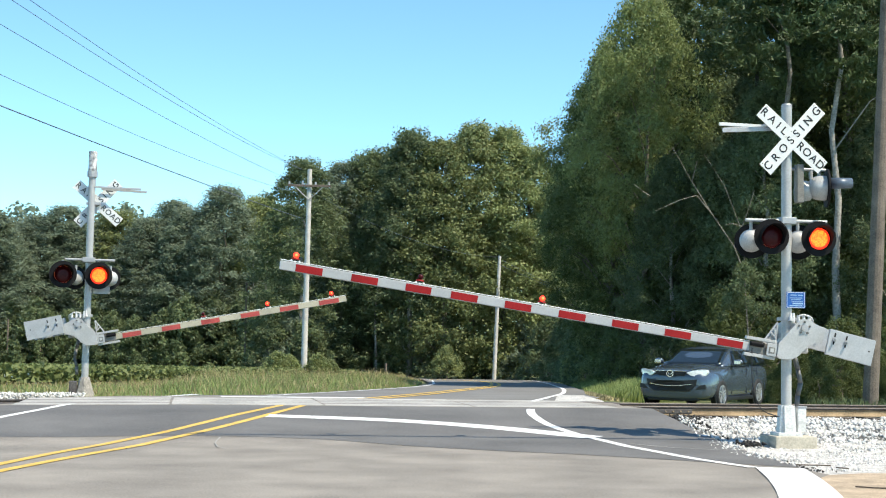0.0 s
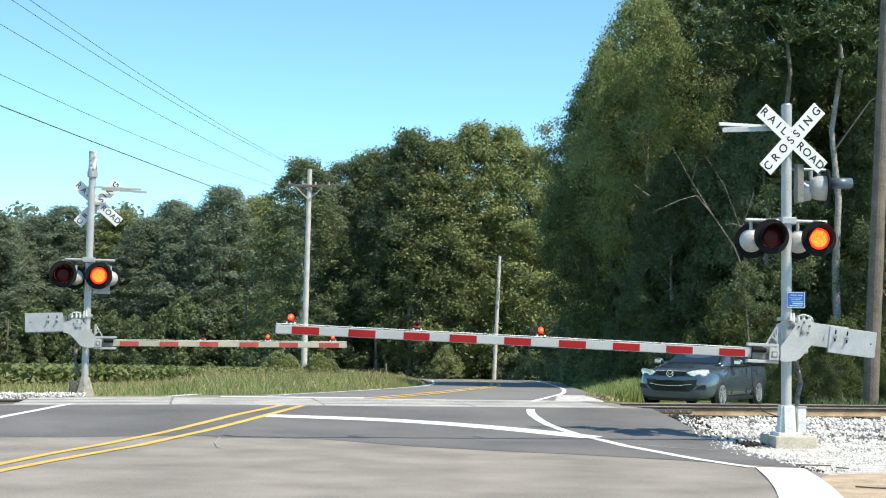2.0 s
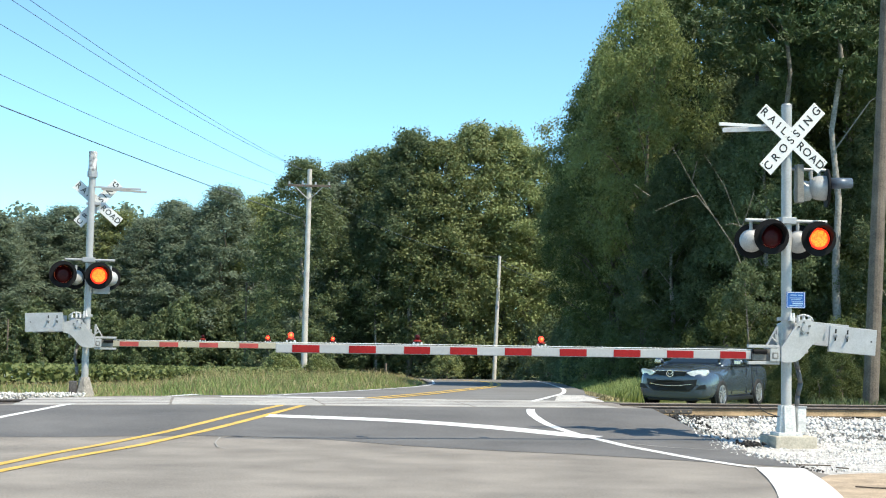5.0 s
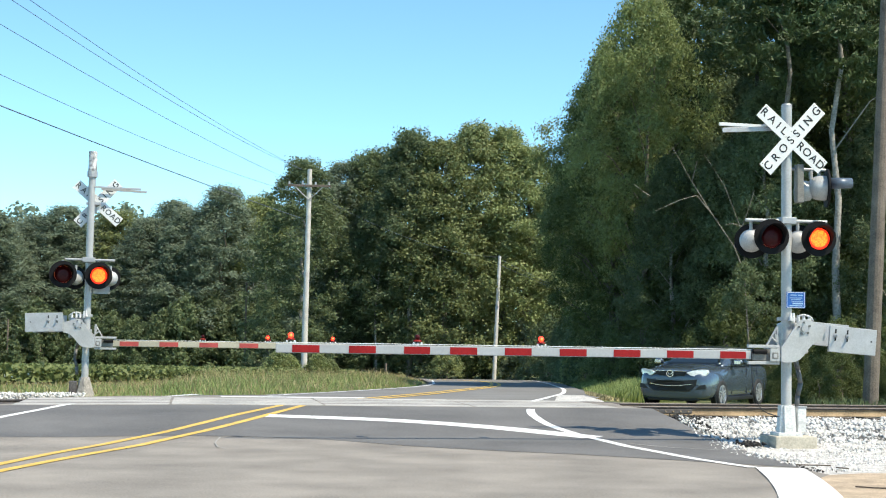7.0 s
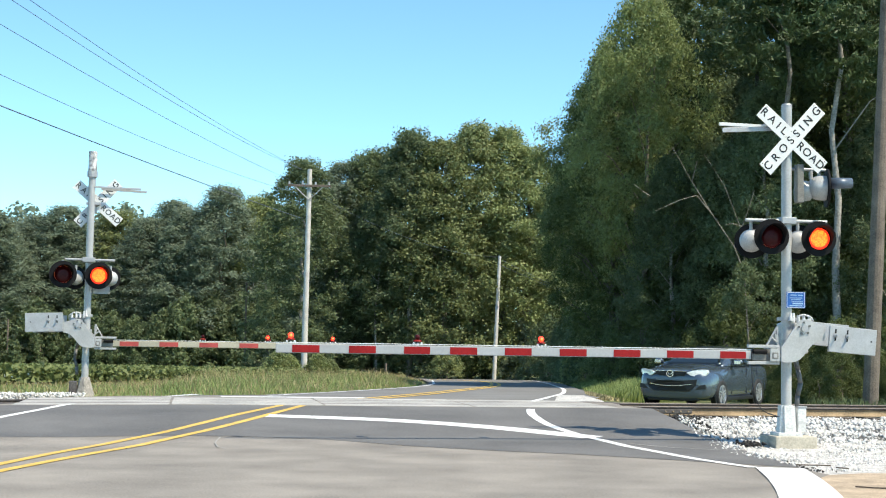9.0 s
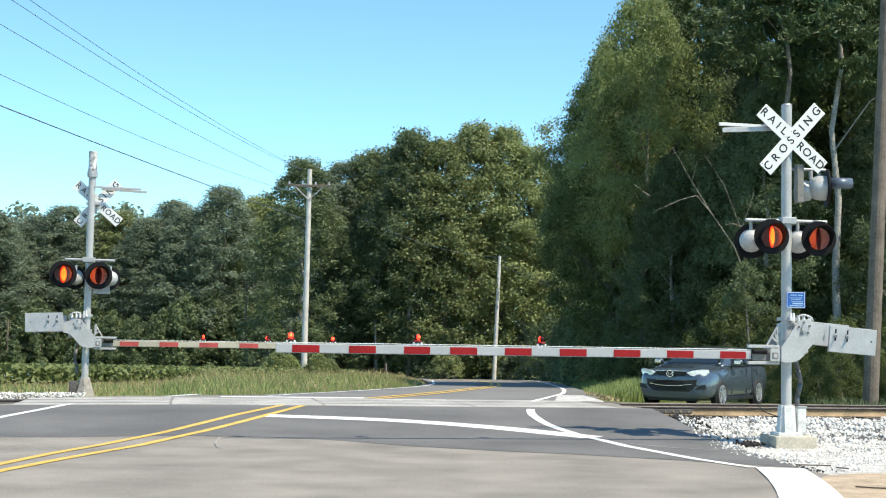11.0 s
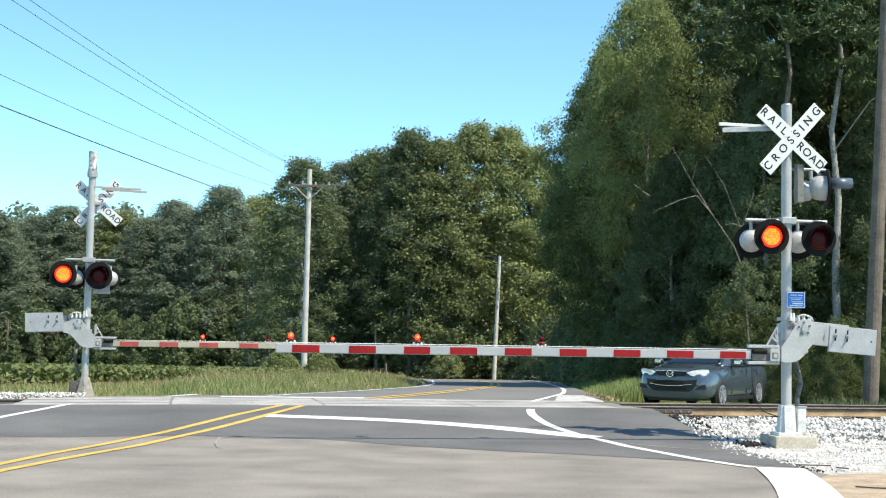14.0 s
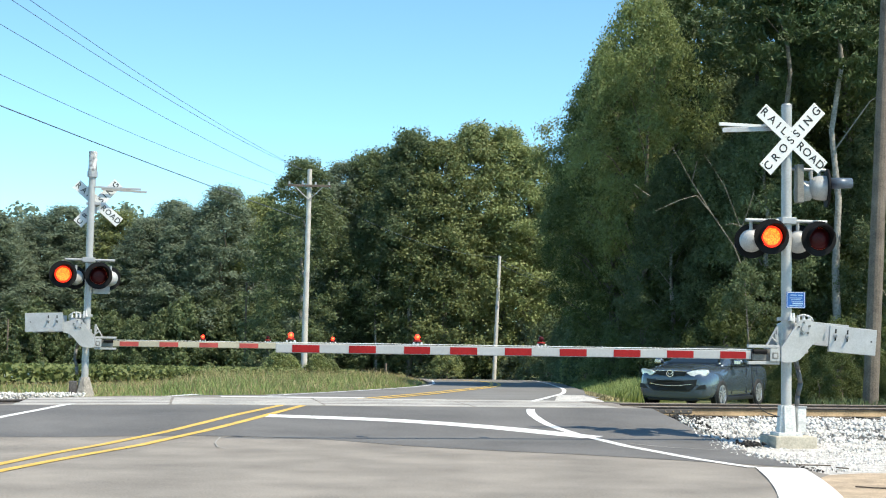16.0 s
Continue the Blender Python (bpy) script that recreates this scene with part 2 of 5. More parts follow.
def box(bm, c, size, bevel=0.0, m=None):
    r = bmesh.ops.create_cube(bm, size=1.0)
    vs = r["verts"]
    t = Matrix.Translation(c) @ (m or Matrix()) @ Matrix.Diagonal((*size, 1))
    bmesh.ops.transform(bm, matrix=t, verts=vs)
    if bevel:
        es = list({e for v in vs for e in v.link_edges})
        bmesh.ops.bevel(bm, geom=es, offset=bevel, segments=2, affect="EDGES", profile=0.6)
    return bm


def rod(bm, p0, p1, r0, r1=None, seg=16, caps=True):
    p0, p1 = Vector(p0), Vector(p1)
    d = p1 - p0
    q = d.to_track_quat("Z", "Y").to_matrix().to_4x4()
    bmesh.ops.create_cone(bm, cap_ends=caps, segments=seg, radius1=r0, radius2=r0 if r1 is None else r1, depth=d.length,
                          matrix=Matrix.Translation((p0 + p1) / 2) @ q)
    return bm


def tube(bm, pts, r, seg=8):
    for a, b in zip(pts, pts[1:]):
        rod(bm, a, b, r, seg=seg)
    for p in pts[1:-1]:
        bmesh.ops.create_icosphere(bm, subdivisions=1, radius=r * 1.02, matrix=Matrix.Translation(p))
    return bm


def plate(bm, pts, y0, y1, bevel=0.0):
    """A flat shape given in x and z, with a thickness from y0 to y1."""
    a = [bm.verts.new((x, y0, z)) for x, z in pts]
    b = [bm.verts.new((x, y1, z)) for x, z in pts]
    n = len(pts)
    fs = [bm.faces.new(a), bm.faces.new(b[::-1])]
    for i in range(n):
        fs.append(bm.faces.new((a[i], b[i], b[(i + 1) % n], a[(i + 1) % n])))
    if bevel:
        bmesh.ops.bevel(bm, geom=list({e for f in fs for e in f.edges}), offset=bevel, segments=2, affect="EDGES", profile=0.6)
    return bm


def spin_profile(bm, prof, seg=28, m=None):
    """A turned shape: rows of (radius, distance along y)."""
    rings = []
    for r, y in prof:
        rings.append([bm.verts.new((m or Matrix()) @ Vector((r * math.cos(2 * math.pi * i / seg), y, r * math.sin(2 * math.pi * i / seg)))) for i in range(seg)])
    for a, b in zip(rings, rings[1:]):
        for i in range(seg):
            bm.faces.new((a[i], a[(i + 1) % seg], b[(i + 1) % seg], b[i]))
    return bm


def raw_mesh(name, verts, faces, material, smooth=False):
    me = bpy.data.meshes.new(name)
    verts, faces = np.asarray(verts, dtype=np.float32), np.asarray(faces, dtype=np.int32)
    k = faces.shape[1]
    me.vertices.add(len(verts))
    me.vertices.foreach_set("co", verts.ravel())
    me.loops.add(faces.size)
    me.loops.foreach_set("vertex_index", faces.ravel())
    me.polygons.add(len(faces))
    me.polygons.foreach_set("loop_start", np.arange(0, faces.size, k, dtype=np.int32))
    if smooth:
        me.polygons.foreach_set("use_smooth", np.ones(len(faces), dtype=bool))
    me.update(calc_edges=True)
    me.validate()
    me.materials.append(material)
    return me


def sheet(name, rows, cols, height, lift, material, label, category, wobble=0.0):
    """A draped surface: rows of (left point, right point) in plan, cols cells across."""
    verts, faces = [], []
    n = cols + 1
    for a, b in rows:
        for i in range(n):
            t = i / cols
            x, y = a[0] + (b[0] - a[0]) * t, a[1] + (b[1] - a[1]) * t
            if wobble and i in (0, cols):
                x += wobble * noise.noise(Vector((x * 2.1, y * 2.1, 3.0)))
            verts.append((x, y, height(x, y) + lift))
    for j in range(len(rows) - 1):
        for i in range(cols):
            k = j * n + i
            faces.append((k, k + 1, k + n + 1, k + n))
    ob = new(name, raw_mesh(name, verts, faces, material, True))
    return tagged(ob, label, category, kind="structure")


def refine(pts, step):
    """Points along a smooth line through pts, about step apart."""
    pts = [Vector((*p, 0)) if len(p) == 2 else Vector(p) for p in pts]
    out = []
    for i in range(len(pts) - 1):
        p0, p1, p2, p3 = pts[max(i - 1, 0)], pts[i], pts[i + 1], pts[min(i + 2, len(pts) - 1)]
        n = max(1, int((p2 - p1).length / step))
        for j in range(n):
            t = j / n
            out.append(0.5 * (2 * p1 + (p2 - p0) * t + (2 * p0 - 5 * p1 + 4 * p2 - p3) * t * t + (3 * p1 - p0 - 3 * p2 + p3) * t ** 3))
    out.append(pts[-1])
    return out


def stripe(name, pts, width, lift, material, label, step=0.4, w1=None):
    line = refine(pts, step)
    rows = []
    for i, p in enumerate(line):
        a, b = line[max(i - 1, 0)], line[min(i + 1, len(line) - 1)]
        d = (b - a).normalized()
        side = Vector((-d.y, d.x, 0))
        w = width if w1 is None else width + (w1 - width) * i / (len(line) - 1)
        rows.append(((p + side * w / 2)[:2], (p - side * w / 2)[:2]))
    return sheet(name, rows, 2, road_h, lift, material, label, "road marking")


# ---- ground, roads ----
def build_ground():
    xs = np.concatenate([np.linspace(-900, -80, 12), np.linspace(-70, 70, 100), np.linspace(80, 900, 12)])
    ys = np.concatenate([np.linspace(-300, -20, 6), np.linspace(-15, 15, 16), np.linspace(16, 60, 90), np.linspace(62, 180, 60), np.linspace(200, 1500, 12)])
    verts, faces, n = [], [], len(xs)
    for y in ys:
        for x in xs:
            verts.append((x, y, land_h(x, y) - 0.02 + 0.03 * noise.noise(Vector((x * 0.4, y * 0.4, 0)))))
    for j in range(len(ys) - 1):
        for i in range(n - 1):
            k = j * n + i
            faces.append((k, k + 1, k + n + 1, k + n))
    ob = new("ground", raw_mesh("ground", verts, faces, SOIL, True))
    tagged(ob, "grassy earth that reaches out under the woods", "ground", kind="structure")


def lerp_rows(table, step):
    rows = []
    for (y0, l0, r0), (y1, l1, r1) in zip(table, table[1:]):
        n = max(1, int((y1 - y0) / step))
        for j in range(n):
            t = j / n
            rows.append(((l0 + (l1 - l0) * t, y0 + (y1 - y0) * t), (r0 + (r1 - r0) * t, y0 + (y1 - y0) * t)))
    y, a, b = table[-1]
    rows.append(((a, y), (b, y)))
    return rows


def build_roads():
    near = [(-30, -60, 4.3), (16, -60, 4.3), (18, -60, 4.15), (20.5, -40, 3.95), (22.5, -20, 3.8), (24.2, -12, 3.9), (24.9, -8.6, 3.9), (25.8, -7.5, 3.85), (28.6, -7.3, 3.45), (30, -6.4, 3.2)]
    sheet("road_near", lerp_rows(near, 0.4), 40, road_h, 0.0, ASPHALT_OLD, "wide pale worn asphalt junction", "road", 0.12)
    far = [(29.6, -6.2, 3.2), (31.8, -3.9, 3.4), (36.2, -3.1, 3.7), (41.7, -2.4, 4.1), (49.7, -1.5, 4.8), (54.4, -1.1, 5.0), (58, -0.9, 5.3), (66, -0.6, 5.7), (70.6, -0.6, 5.9), (78.6, -0.7, 6.3), (90, -1.0, 6.7), (99, -1.2, 6.9), (104, -10, 6.7), (108, -30, 5), (110.5, -50, 0)]
    sheet("road_far", lerp_rows(far, 0.6), 12, road_h, -0.003, ASPHALT_FAR, "grey country road that bends away into the woods", "road", 0.15)
    lower = refine([(-60, 20.0), (-14, 19.9), (-6, 20.1), (-4.5, 20.4), (-3, 20.65), (-1.7, 20.46), (-0.6, 19.85), (0.53, 19.24), (1.87, 18.65), (3.15, 17.86), (4.2, 17.25)], 0.35)
    rows = []
    for p in lower:
        t = (p.x + 9.5) / 13.7
        top = from_track(max(-9.0, min(8.25, -4.8 + 13.05 * max(0, t))), 25.95)
        rows.append(((p.x, p.y), (top.x if p.x > -9.5 else p.x, top.y if p.x > -9.5 else 24.4)))
    sheet("road_overlay", rows, 24, road_h, 0.004, ASPHALT_NEW, "fresh dark asphalt laid up to the crossing", "road", 0.05)
    wht = "white road line"
    stripe("edge_line", [(-7.7, 18.2), (-7.15, 20.8), (-6.8, 22.9), (-6.61, 24.02), (-6.39, 25.6)], 0.14, 0.008, PAINT_WHITE, wht)
    stripe("edge_line", [(-3.62, 30.9), (-3.4, 31.76), (-2.77, 36.2), (-2.08, 41.7), (-0.84, 54.4), (-0.35, 66.2), (-0.43, 78.6), (-0.7, 92), (-2.4, 101)], 0.13, 0.006, PAINT_WHITE, wht)
    stripe("edge_line", [(1.6, 26.2), (1.56, 25.0), (1.72, 23.3), (2.16, 21.66), (2.72, 19.8), (3.18, 18.2), (3.64, 17.1)], 0.15, 0.008, PAINT_WHITE, "white edge line that curves round the corner")
    stripe("edge_line", [(1.84, 29.3), (2.38, 32.7), (3.25, 39.5), (4.15, 49.7), (4.66, 58), (5.27, 70.6), (5.95, 89), (6.2, 100), (5.5, 106)], 0.13, 0.006, PAINT_WHITE, wht)
    stripe("stop_line", [(-2.8, 23.75), (-0.71, 23.45), (1.05, 22.6), (2.24, 21.58)], 0.42, 0.0078, PAINT_WHITE, "broad white stop line before the tracks", w1=0.5)
    stripe("edge_line", [(-5.45, 29.2), (-5.15, 31.5)], 0.2, 0.006, PAINT_WHITE, wht)
    stripe("stop_line", [(-4.4, 29.5), (-1.5, 30.0)], 0.75, 0.006, PAINT_WHITE, "white stop line beyond the tracks")
    stripe("corner_marking", [(3.92, 17.05), (3.75, 15.6), (3.5, 14.0), (3.1, 12)], 0.55, 0.012, PAINT_WHITE, "very broad white painted bar at the corner", w1=0.62)
    for line in ([(-4.95, 13.0), (-4.76, 16.04), (-4.52, 18.38), (-4.06, 20.54), (-3.7, 22.02), (-3.34, 23.56), (-2.78, 25.9)],
                 [(-4.72, 13.0), (-4.51, 15.18), (-4.13, 17.86), (-3.54, 20.76), (-3.2, 22.14), (-2.82, 23.78), (-2.42, 25.9)]):
        stripe("centre_line", line, 0.13, 0.008, PAINT_YELLOW, "yellow centre line")
    beyond = [(-1.45, 29.4), (-1.06, 31.2), (-0.52, 34.5), (0.32, 42.1), (1.87, 56.8), (2.49, 67.1), (2.68, 79.7), (1.76, 92), (-2, 102)]
    for off in (-0.17, 0.17):
        stripe("centre_line", [(x + off, y) for x, y in beyond], 0.15, 0.006, PAINT_YELLOW, "yellow centre line beyond the tracks")
    sheet("shoulder", lerp_rows([(8, 2.9, 7.5), (11, 3.28, 7.6), (12.9, 3.6, 7.7), (14, 3.76, 7.8), (15, 3.9, 8.0), (15.8, 4.04, 7.9), (16.3, 4.3, 7.9), (16.6, 4.8, 7.9)], 0.3), 14, road_h, 0.004, TAN, "tan gravel shoulder beside the corner", "ground")
    sheet("concrete_apron", lerp_rows([(29.7, 2.3, 3.3), (32, 2.5, 3.35), (36.3, 2.9, 3.5)], 0.5), 4, road_h, 0.006, FINE_GRAVEL, "pale concrete patch at the road edge", "pavement")
    # ballast either side of the track
    rows = []
    for s in np.linspace(3.4, 45, 90):
        rows.append((tuple(from_track(s if s > 8 else 7.2 + (s - 3.4) * 0.2, 20.9)), tuple(from_track(s, 31.5))))
    sheet("gravel_strip", [(tuple(from_track(s if s > 8 else 7.2 + (s - 3.4) * 0.2, 15.9)), tuple(from_track(s + 0.3, 21.1 + 0.25 * math.sin(s * 1.9)))) for s in np.linspace(3.4, 45, 120)], 30, land_h, 0.018, FINE_GRAVEL, "fine white gravel in front of the ballast", "ground")
    sheet("ballast_bed", rows, 40, lambda x, y: land_h(x, y) + 0.03 * noise.noise(Vector((x * 1.3, y * 1.3, 5))), 0.012, BALLAST_SHADE, "bed of crushed stone along the track, darkened as the shaded gaps", "ground")
    rows = []
    for s in np.linspace(-45, -3.2, 80):
        rows.append((tuple(from_track(s, 24.6)), tuple(from_track(s, 31.3))))
    sheet("ballast_bed", rows, 24, lambda x, y: land_h(x, y) + 0.03 * noise.noise(Vector((x * 1.3, y * 1.3, 5))), 0.012, BALLAST_SHADE, "bed of crushed stone along the track, darkened as the shaded gaps", "ground")


def rail_z(s):
    return 0.245 - 0.011 * max(0, min(12, -s))


def build_track():
    track = thing("railway_track", Matrix(), "single railway track with rusty rails on timber sleepers", "railway track", kind="structure")
    prof = [(-0.07, -0.175), (-0.07, -0.16), (-0.012, -0.14), (-0.01, -0.05), (-0.036, -0.035), (-0.036, -0.004), (-0.028, 0), (0.028, 0), (0.036, -0.004), (0.036, -0.035), (0.01, -0.05), (0.012, -0.14), (0.07, -0.16), (0.07, -0.175)]
    for off in (-0.7175, 0.7175):
        verts, faces = [], []
        stations = list(np.arange(-60, 90.1, 5.0))
        for s in stations:
            for a, b in prof:
                p = from_track(s, TRACK_D + off + a)
                verts.append((p.x, p.y, rail_z(s) + b))
        n = len(prof)
        for j in range(len(stations) - 1):
            for i in range(n):
                faces.append((j * n + i, j * n + (i + 1) % n, (j + 1) * n + (i + 1) % n, (j + 1) * n + i))
        me = raw_mesh("rail", verts, faces, RAIL_HEAD)
        me.materials.append(RAIL_RUST)
        for f in me.polygons:
            i = f.index % n
            f.material_index = 0 if 3 <= i <= 9 else 1
        ob = new("rail", me)
        ob.parent = track
        ob["label"] = "steel rail with dark head and rusty web"
    for s in (8.9, 20.5):
        p = from_track(s, TRACK_D - 0.7175 - 0.03)
        bar = part("joint_bar", box(bmesh.new(), (0, 0, 0), (0.9, 0.035, 0.085), 0.008), RAIL_HEAD, track, "bolted steel joint bar", pose(p.x, p.y, rail_z(s) - 0.095, 0, 0, TURN))
        for k in range(6):
            part("bolt", rod(bmesh.new(), (-0.37 + 0.148 * k, -0.04, 0), (-0.37 + 0.148 * k, -0.01, 0), 0.018, seg=6), RAIL_RUST, bar)
    bm = box(bmesh.new(), (0, 0, 0), (0.22, 2.55, 0.17), 0.012)
    tie_me = finish(bm, "sleeper")
    tie_me.materials.append(TIE)
    for s in np.arange(8.4, 60, 0.56):
        ob = new("sleeper", tie_me)
        p = from_track(s, TRACK_D)
        ob.parent, ob.matrix_basis = track, pose(p.x, p.y, rail_z(s) - 0.262, 0, 0, TURN + random.uniform(-1, 1))
    for s in np.arange(-45, -5.0, 0.56):
        ob = new("sleeper", tie_me)
        p = from_track(s, TRACK_D)
        ob.parent, ob.matrix_basis = track, pose(p.x, p.y, rail_z(s) - 0.262, 0, 0, TURN + random.uniform(-1, 1))
    deck = thing("crossing_deck", Matrix(), "pale concrete panels between and beside the rails of the road crossing", "crossing", kind="structure")
    meshes = {}
    for key, w in (("o", 0.68), ("g", 1.28)):
        m = finish(box(bmesh.new(), (0, 0, -0.09), (2.66, w, 0.18), 0.012), "panel")
        m.materials.append(PANEL)
        meshes[key] = m
    for d, key in ((-1.14, "o"), (0, "g"), (1.14, "o")):
        s = -1.75
        while s < 7:
            p = from_track(s, TRACK_D + d)
            ob = new("panel", meshes[key])
            ob.parent = deck
            ob.matrix_basis = pose(p.x, p.y, rail_z(s) + random.uniform(-0.004, 0.006), 0, -0.6 if s < 0 else 0, TURN)
            s += 2.7


# ---- crossing signals ----
def lettering(text, size, parent, at, material, gap):
    cu = bpy.data.curves.new("word", "FONT")
    cu.body, cu.size, cu.align_x, cu.align_y, cu.extrude = text, size, "CENTER", "CENTER", 0.0015
    cu.offset, cu.space_character = 0.0022, gap
    tmp = bpy.data.objects.new("tmp", cu)
    scene.collection.objects.link(tmp)
    bpy.context.view_layer.update()
    me = bpy.data.meshes.new_from_object(tmp.evaluated_get(bpy.context.evaluated_depsgraph_get()))
    bpy.data.objects.remove(tmp)
    bpy.data.curves.remove(cu)
    me.materials.clear()
    me.materials.append(material)
    ob = new("word", me)
    ob.parent, ob.matrix_basis = parent, at
    return ob


FRONT = Matrix.Rotation(radians(90), 4, "X")
LAMPS = {"a": [], "b": []}
BULBS = {"a": [], "b": []}


def crossbuck(parent, c):
    """Two crossed white boards with their words."""
    for tilt, dy, words in ((-41, 0.0, (("RAIL", -0.37, 1.62), ("ROAD", 0.37, 1.14))), (48, -0.012, (("CROSSING", 0.0, 1.72),))):
        turn = Matrix.Translation((c[0], c[1] + dy, c[2])) @ Matrix.Rotation(-radians(tilt), 4, "Y")
        board = part("crossbuck_board", box(bmesh.new(), (0, 0, 0), (1.25, 0.006, 0.229), 0.002), BOARD, parent, "white board with black lettering", turn)
        for w, x, gap in words:
            lettering(w, 0.166, board, Matrix.Translation((x, -0.0045, 0)) @ FRONT, BLACK, gap)
        for x in (-0.585, -0.05, 0.06, 0.585):
            part("rivet", rod(bmesh.new(), (x, -0.006, 0.085), (x, -0.002, 0.085), 0.008, seg=8), DULL, board)


def flasher(parent, c, turn, key=None, size=1.0, hood=True):
    """A round flashing lamp: bowl housing, black backing disc, hood and lens. It faces -y before its turn."""
    at = Matrix.Translation(c) @ Matrix.Rotation(radians(turn), 4, "Z") @ Matrix.Scale(size, 4)
    lamp = part("flashing_lamp", spin_profile(bmesh.new(), [(0.255, -0.012), (0.255, 0.012), (0.165, 0.014), (0.159, 0.004), (0.165, -0.012), (0.255, -0.012)], 36), BLACK_METAL, parent, "", at)
    lamp["label"] = "round flashing lamp with a black backing disc"
    bm = spin_profile(bmesh.new(), [(0.165, 0.014), (0.168, 0.05), (0.16, 0.14), (0.135, 0.2), (0.09, 0.235), (0.03, 0.25), (0.0001, 0.25)], 28)
    part("housing", bm, WHITE_HOUSING, lamp, "white bowl-shaped housing", smooth=True)
    if hood:
        bm = bmesh.new()
        seg, r0, rows = 30, 0.175, []
        for i in range(seg + 1):
            a = math.pi * (-0.22 + 1.44 * i / seg)
            long = 0.1 + 0.2 * max(0, math.sin(a)) ** 0.7
            rows.append([bm.verts.new((r * math.cos(a), y, r * math.sin(a))) for r, y in ((r0, -0.012), (r0, -long), (r0 + 0.005, -long), (r0 + 0.005, -0.012))])
        for a, b in zip(rows, rows[1:]):
            for j in range(3):
                bm.faces.new((a[j], b[j], b[j + 1], a[j + 1]))
        part("hood", bm, BLACK_METAL, lamp, "black metal hood over the lens", smooth=True)
    bm = bmesh.new()
    rod(bm, (0, 0.1, 0.15), (0, 0.1, 0.27), 0.024, seg=10)
    part("bracket", bm, GALV, lamp)
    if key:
        # LED unit: a lit face and a dark back; its turning stands in for switching
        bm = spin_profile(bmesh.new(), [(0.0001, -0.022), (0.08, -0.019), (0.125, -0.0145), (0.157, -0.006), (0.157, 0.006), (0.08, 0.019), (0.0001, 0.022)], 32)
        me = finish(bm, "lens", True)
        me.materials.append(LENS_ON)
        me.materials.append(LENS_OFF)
        me.materials.append(LENS_HALO)
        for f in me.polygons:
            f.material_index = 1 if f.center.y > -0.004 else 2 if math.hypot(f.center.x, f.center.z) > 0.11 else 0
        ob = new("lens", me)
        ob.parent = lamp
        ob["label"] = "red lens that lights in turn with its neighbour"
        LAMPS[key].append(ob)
    else:
        part("lens", spin_profile(bmesh.new(), [(0.0001, -0.015), (0.09, -0.012), (0.16, 0.0), (0.0001, 0.004)], 28), LENS_OFF, lamp, "dark red lens")
    return lamp


def signal_mast(base, mx, height, r, label, group):
    """The mast with base, crossed boards, lamps and gate machine; mx: the side to which the counterweight points."""
    st = thing("crossing_signal", base, label, "railway signal", group)
    part("mast", rod(bmesh.new(), (0, 0, 0.14), (0, 0, height), r, seg=24), ALU, st, "grey painted round mast", smooth=False)
    bm = rod(bmesh.new(), (0, 0, height), (0, 0, height + 0.03), r * 1.08, r * 0.9, 24)
    part("cap", bm, GALV, st)
    return st


def gate_machine(st, mx, s=1.0):
    bm = box(bmesh.new(), (mx * 0.2, 0.26, 1.55), (0.38, 0.3, 0.44), 0.03)
    part("gate_machine", bm, ALU, st, "grey cast gate machine case")
    bm = rod(bmesh.new(), (mx * 0.2, -0.26, 1.67), (mx * 0.2, 0.34, 1.67), 0.06, seg=18)
    part("axle", bm, GALV, st)
    for z in (1.48, 1.8):
        bm = rod(bmesh.new(), (0, 0, z), (0, 0, z + 0.05), 0.115, seg=20)
        box(bm, (mx * 0.06, 0.1, z + 0.025), (0.3, 0.1, 0.05), 0.006)
        part("clamp", bm, GALV, st)
    for x, h in ((0.06, 0.13), (0.14, 0.1), (0.22, 0.12), (0.31, 0.08)):
        part("cable_gland", rod(bmesh.new(), (mx * x, -0.1, 1.77), (mx * x, -0.1, 1.78 + h), 0.03, 0.022, 10), CASTING, st, "white cable gland")
    hose = refine([(mx * 0.14, -0.1, 1.87), (mx * 0.2, -0.12, 1.885), (mx * 0.29, -0.12, 1.87), (mx * 0.37, -0.08, 1.81), (mx * 0.38, 0.1, 1.72)], 0.04)
    part("gland_cable", tube(bmesh.new(), hose, 0.014, 8), CASTING, st, "short white cable", smooth=True)
    part("finial", rod(bmesh.new(), (mx * 0.01, -0.13, 1.8), (mx * 0.01, -0.13, 1.95), 0.032, 0.006, 10), CASTING, st, "small white cone")
    bm = bmesh.new()
    tube(bm, [Vector(p) for p in ((mx * 0.16, 0.12, 1.34), (mx * 0.2, 0.06, 1.1), (mx * 0.23, 0.03, 0.9), (mx * 0.18, 0.02, 0.72), (mx * 0.17, 0.02, 0.55))], 0.035, 10)
    part("conduit", bm, CONDUIT, st, "bent dark cable conduit", smooth=True)


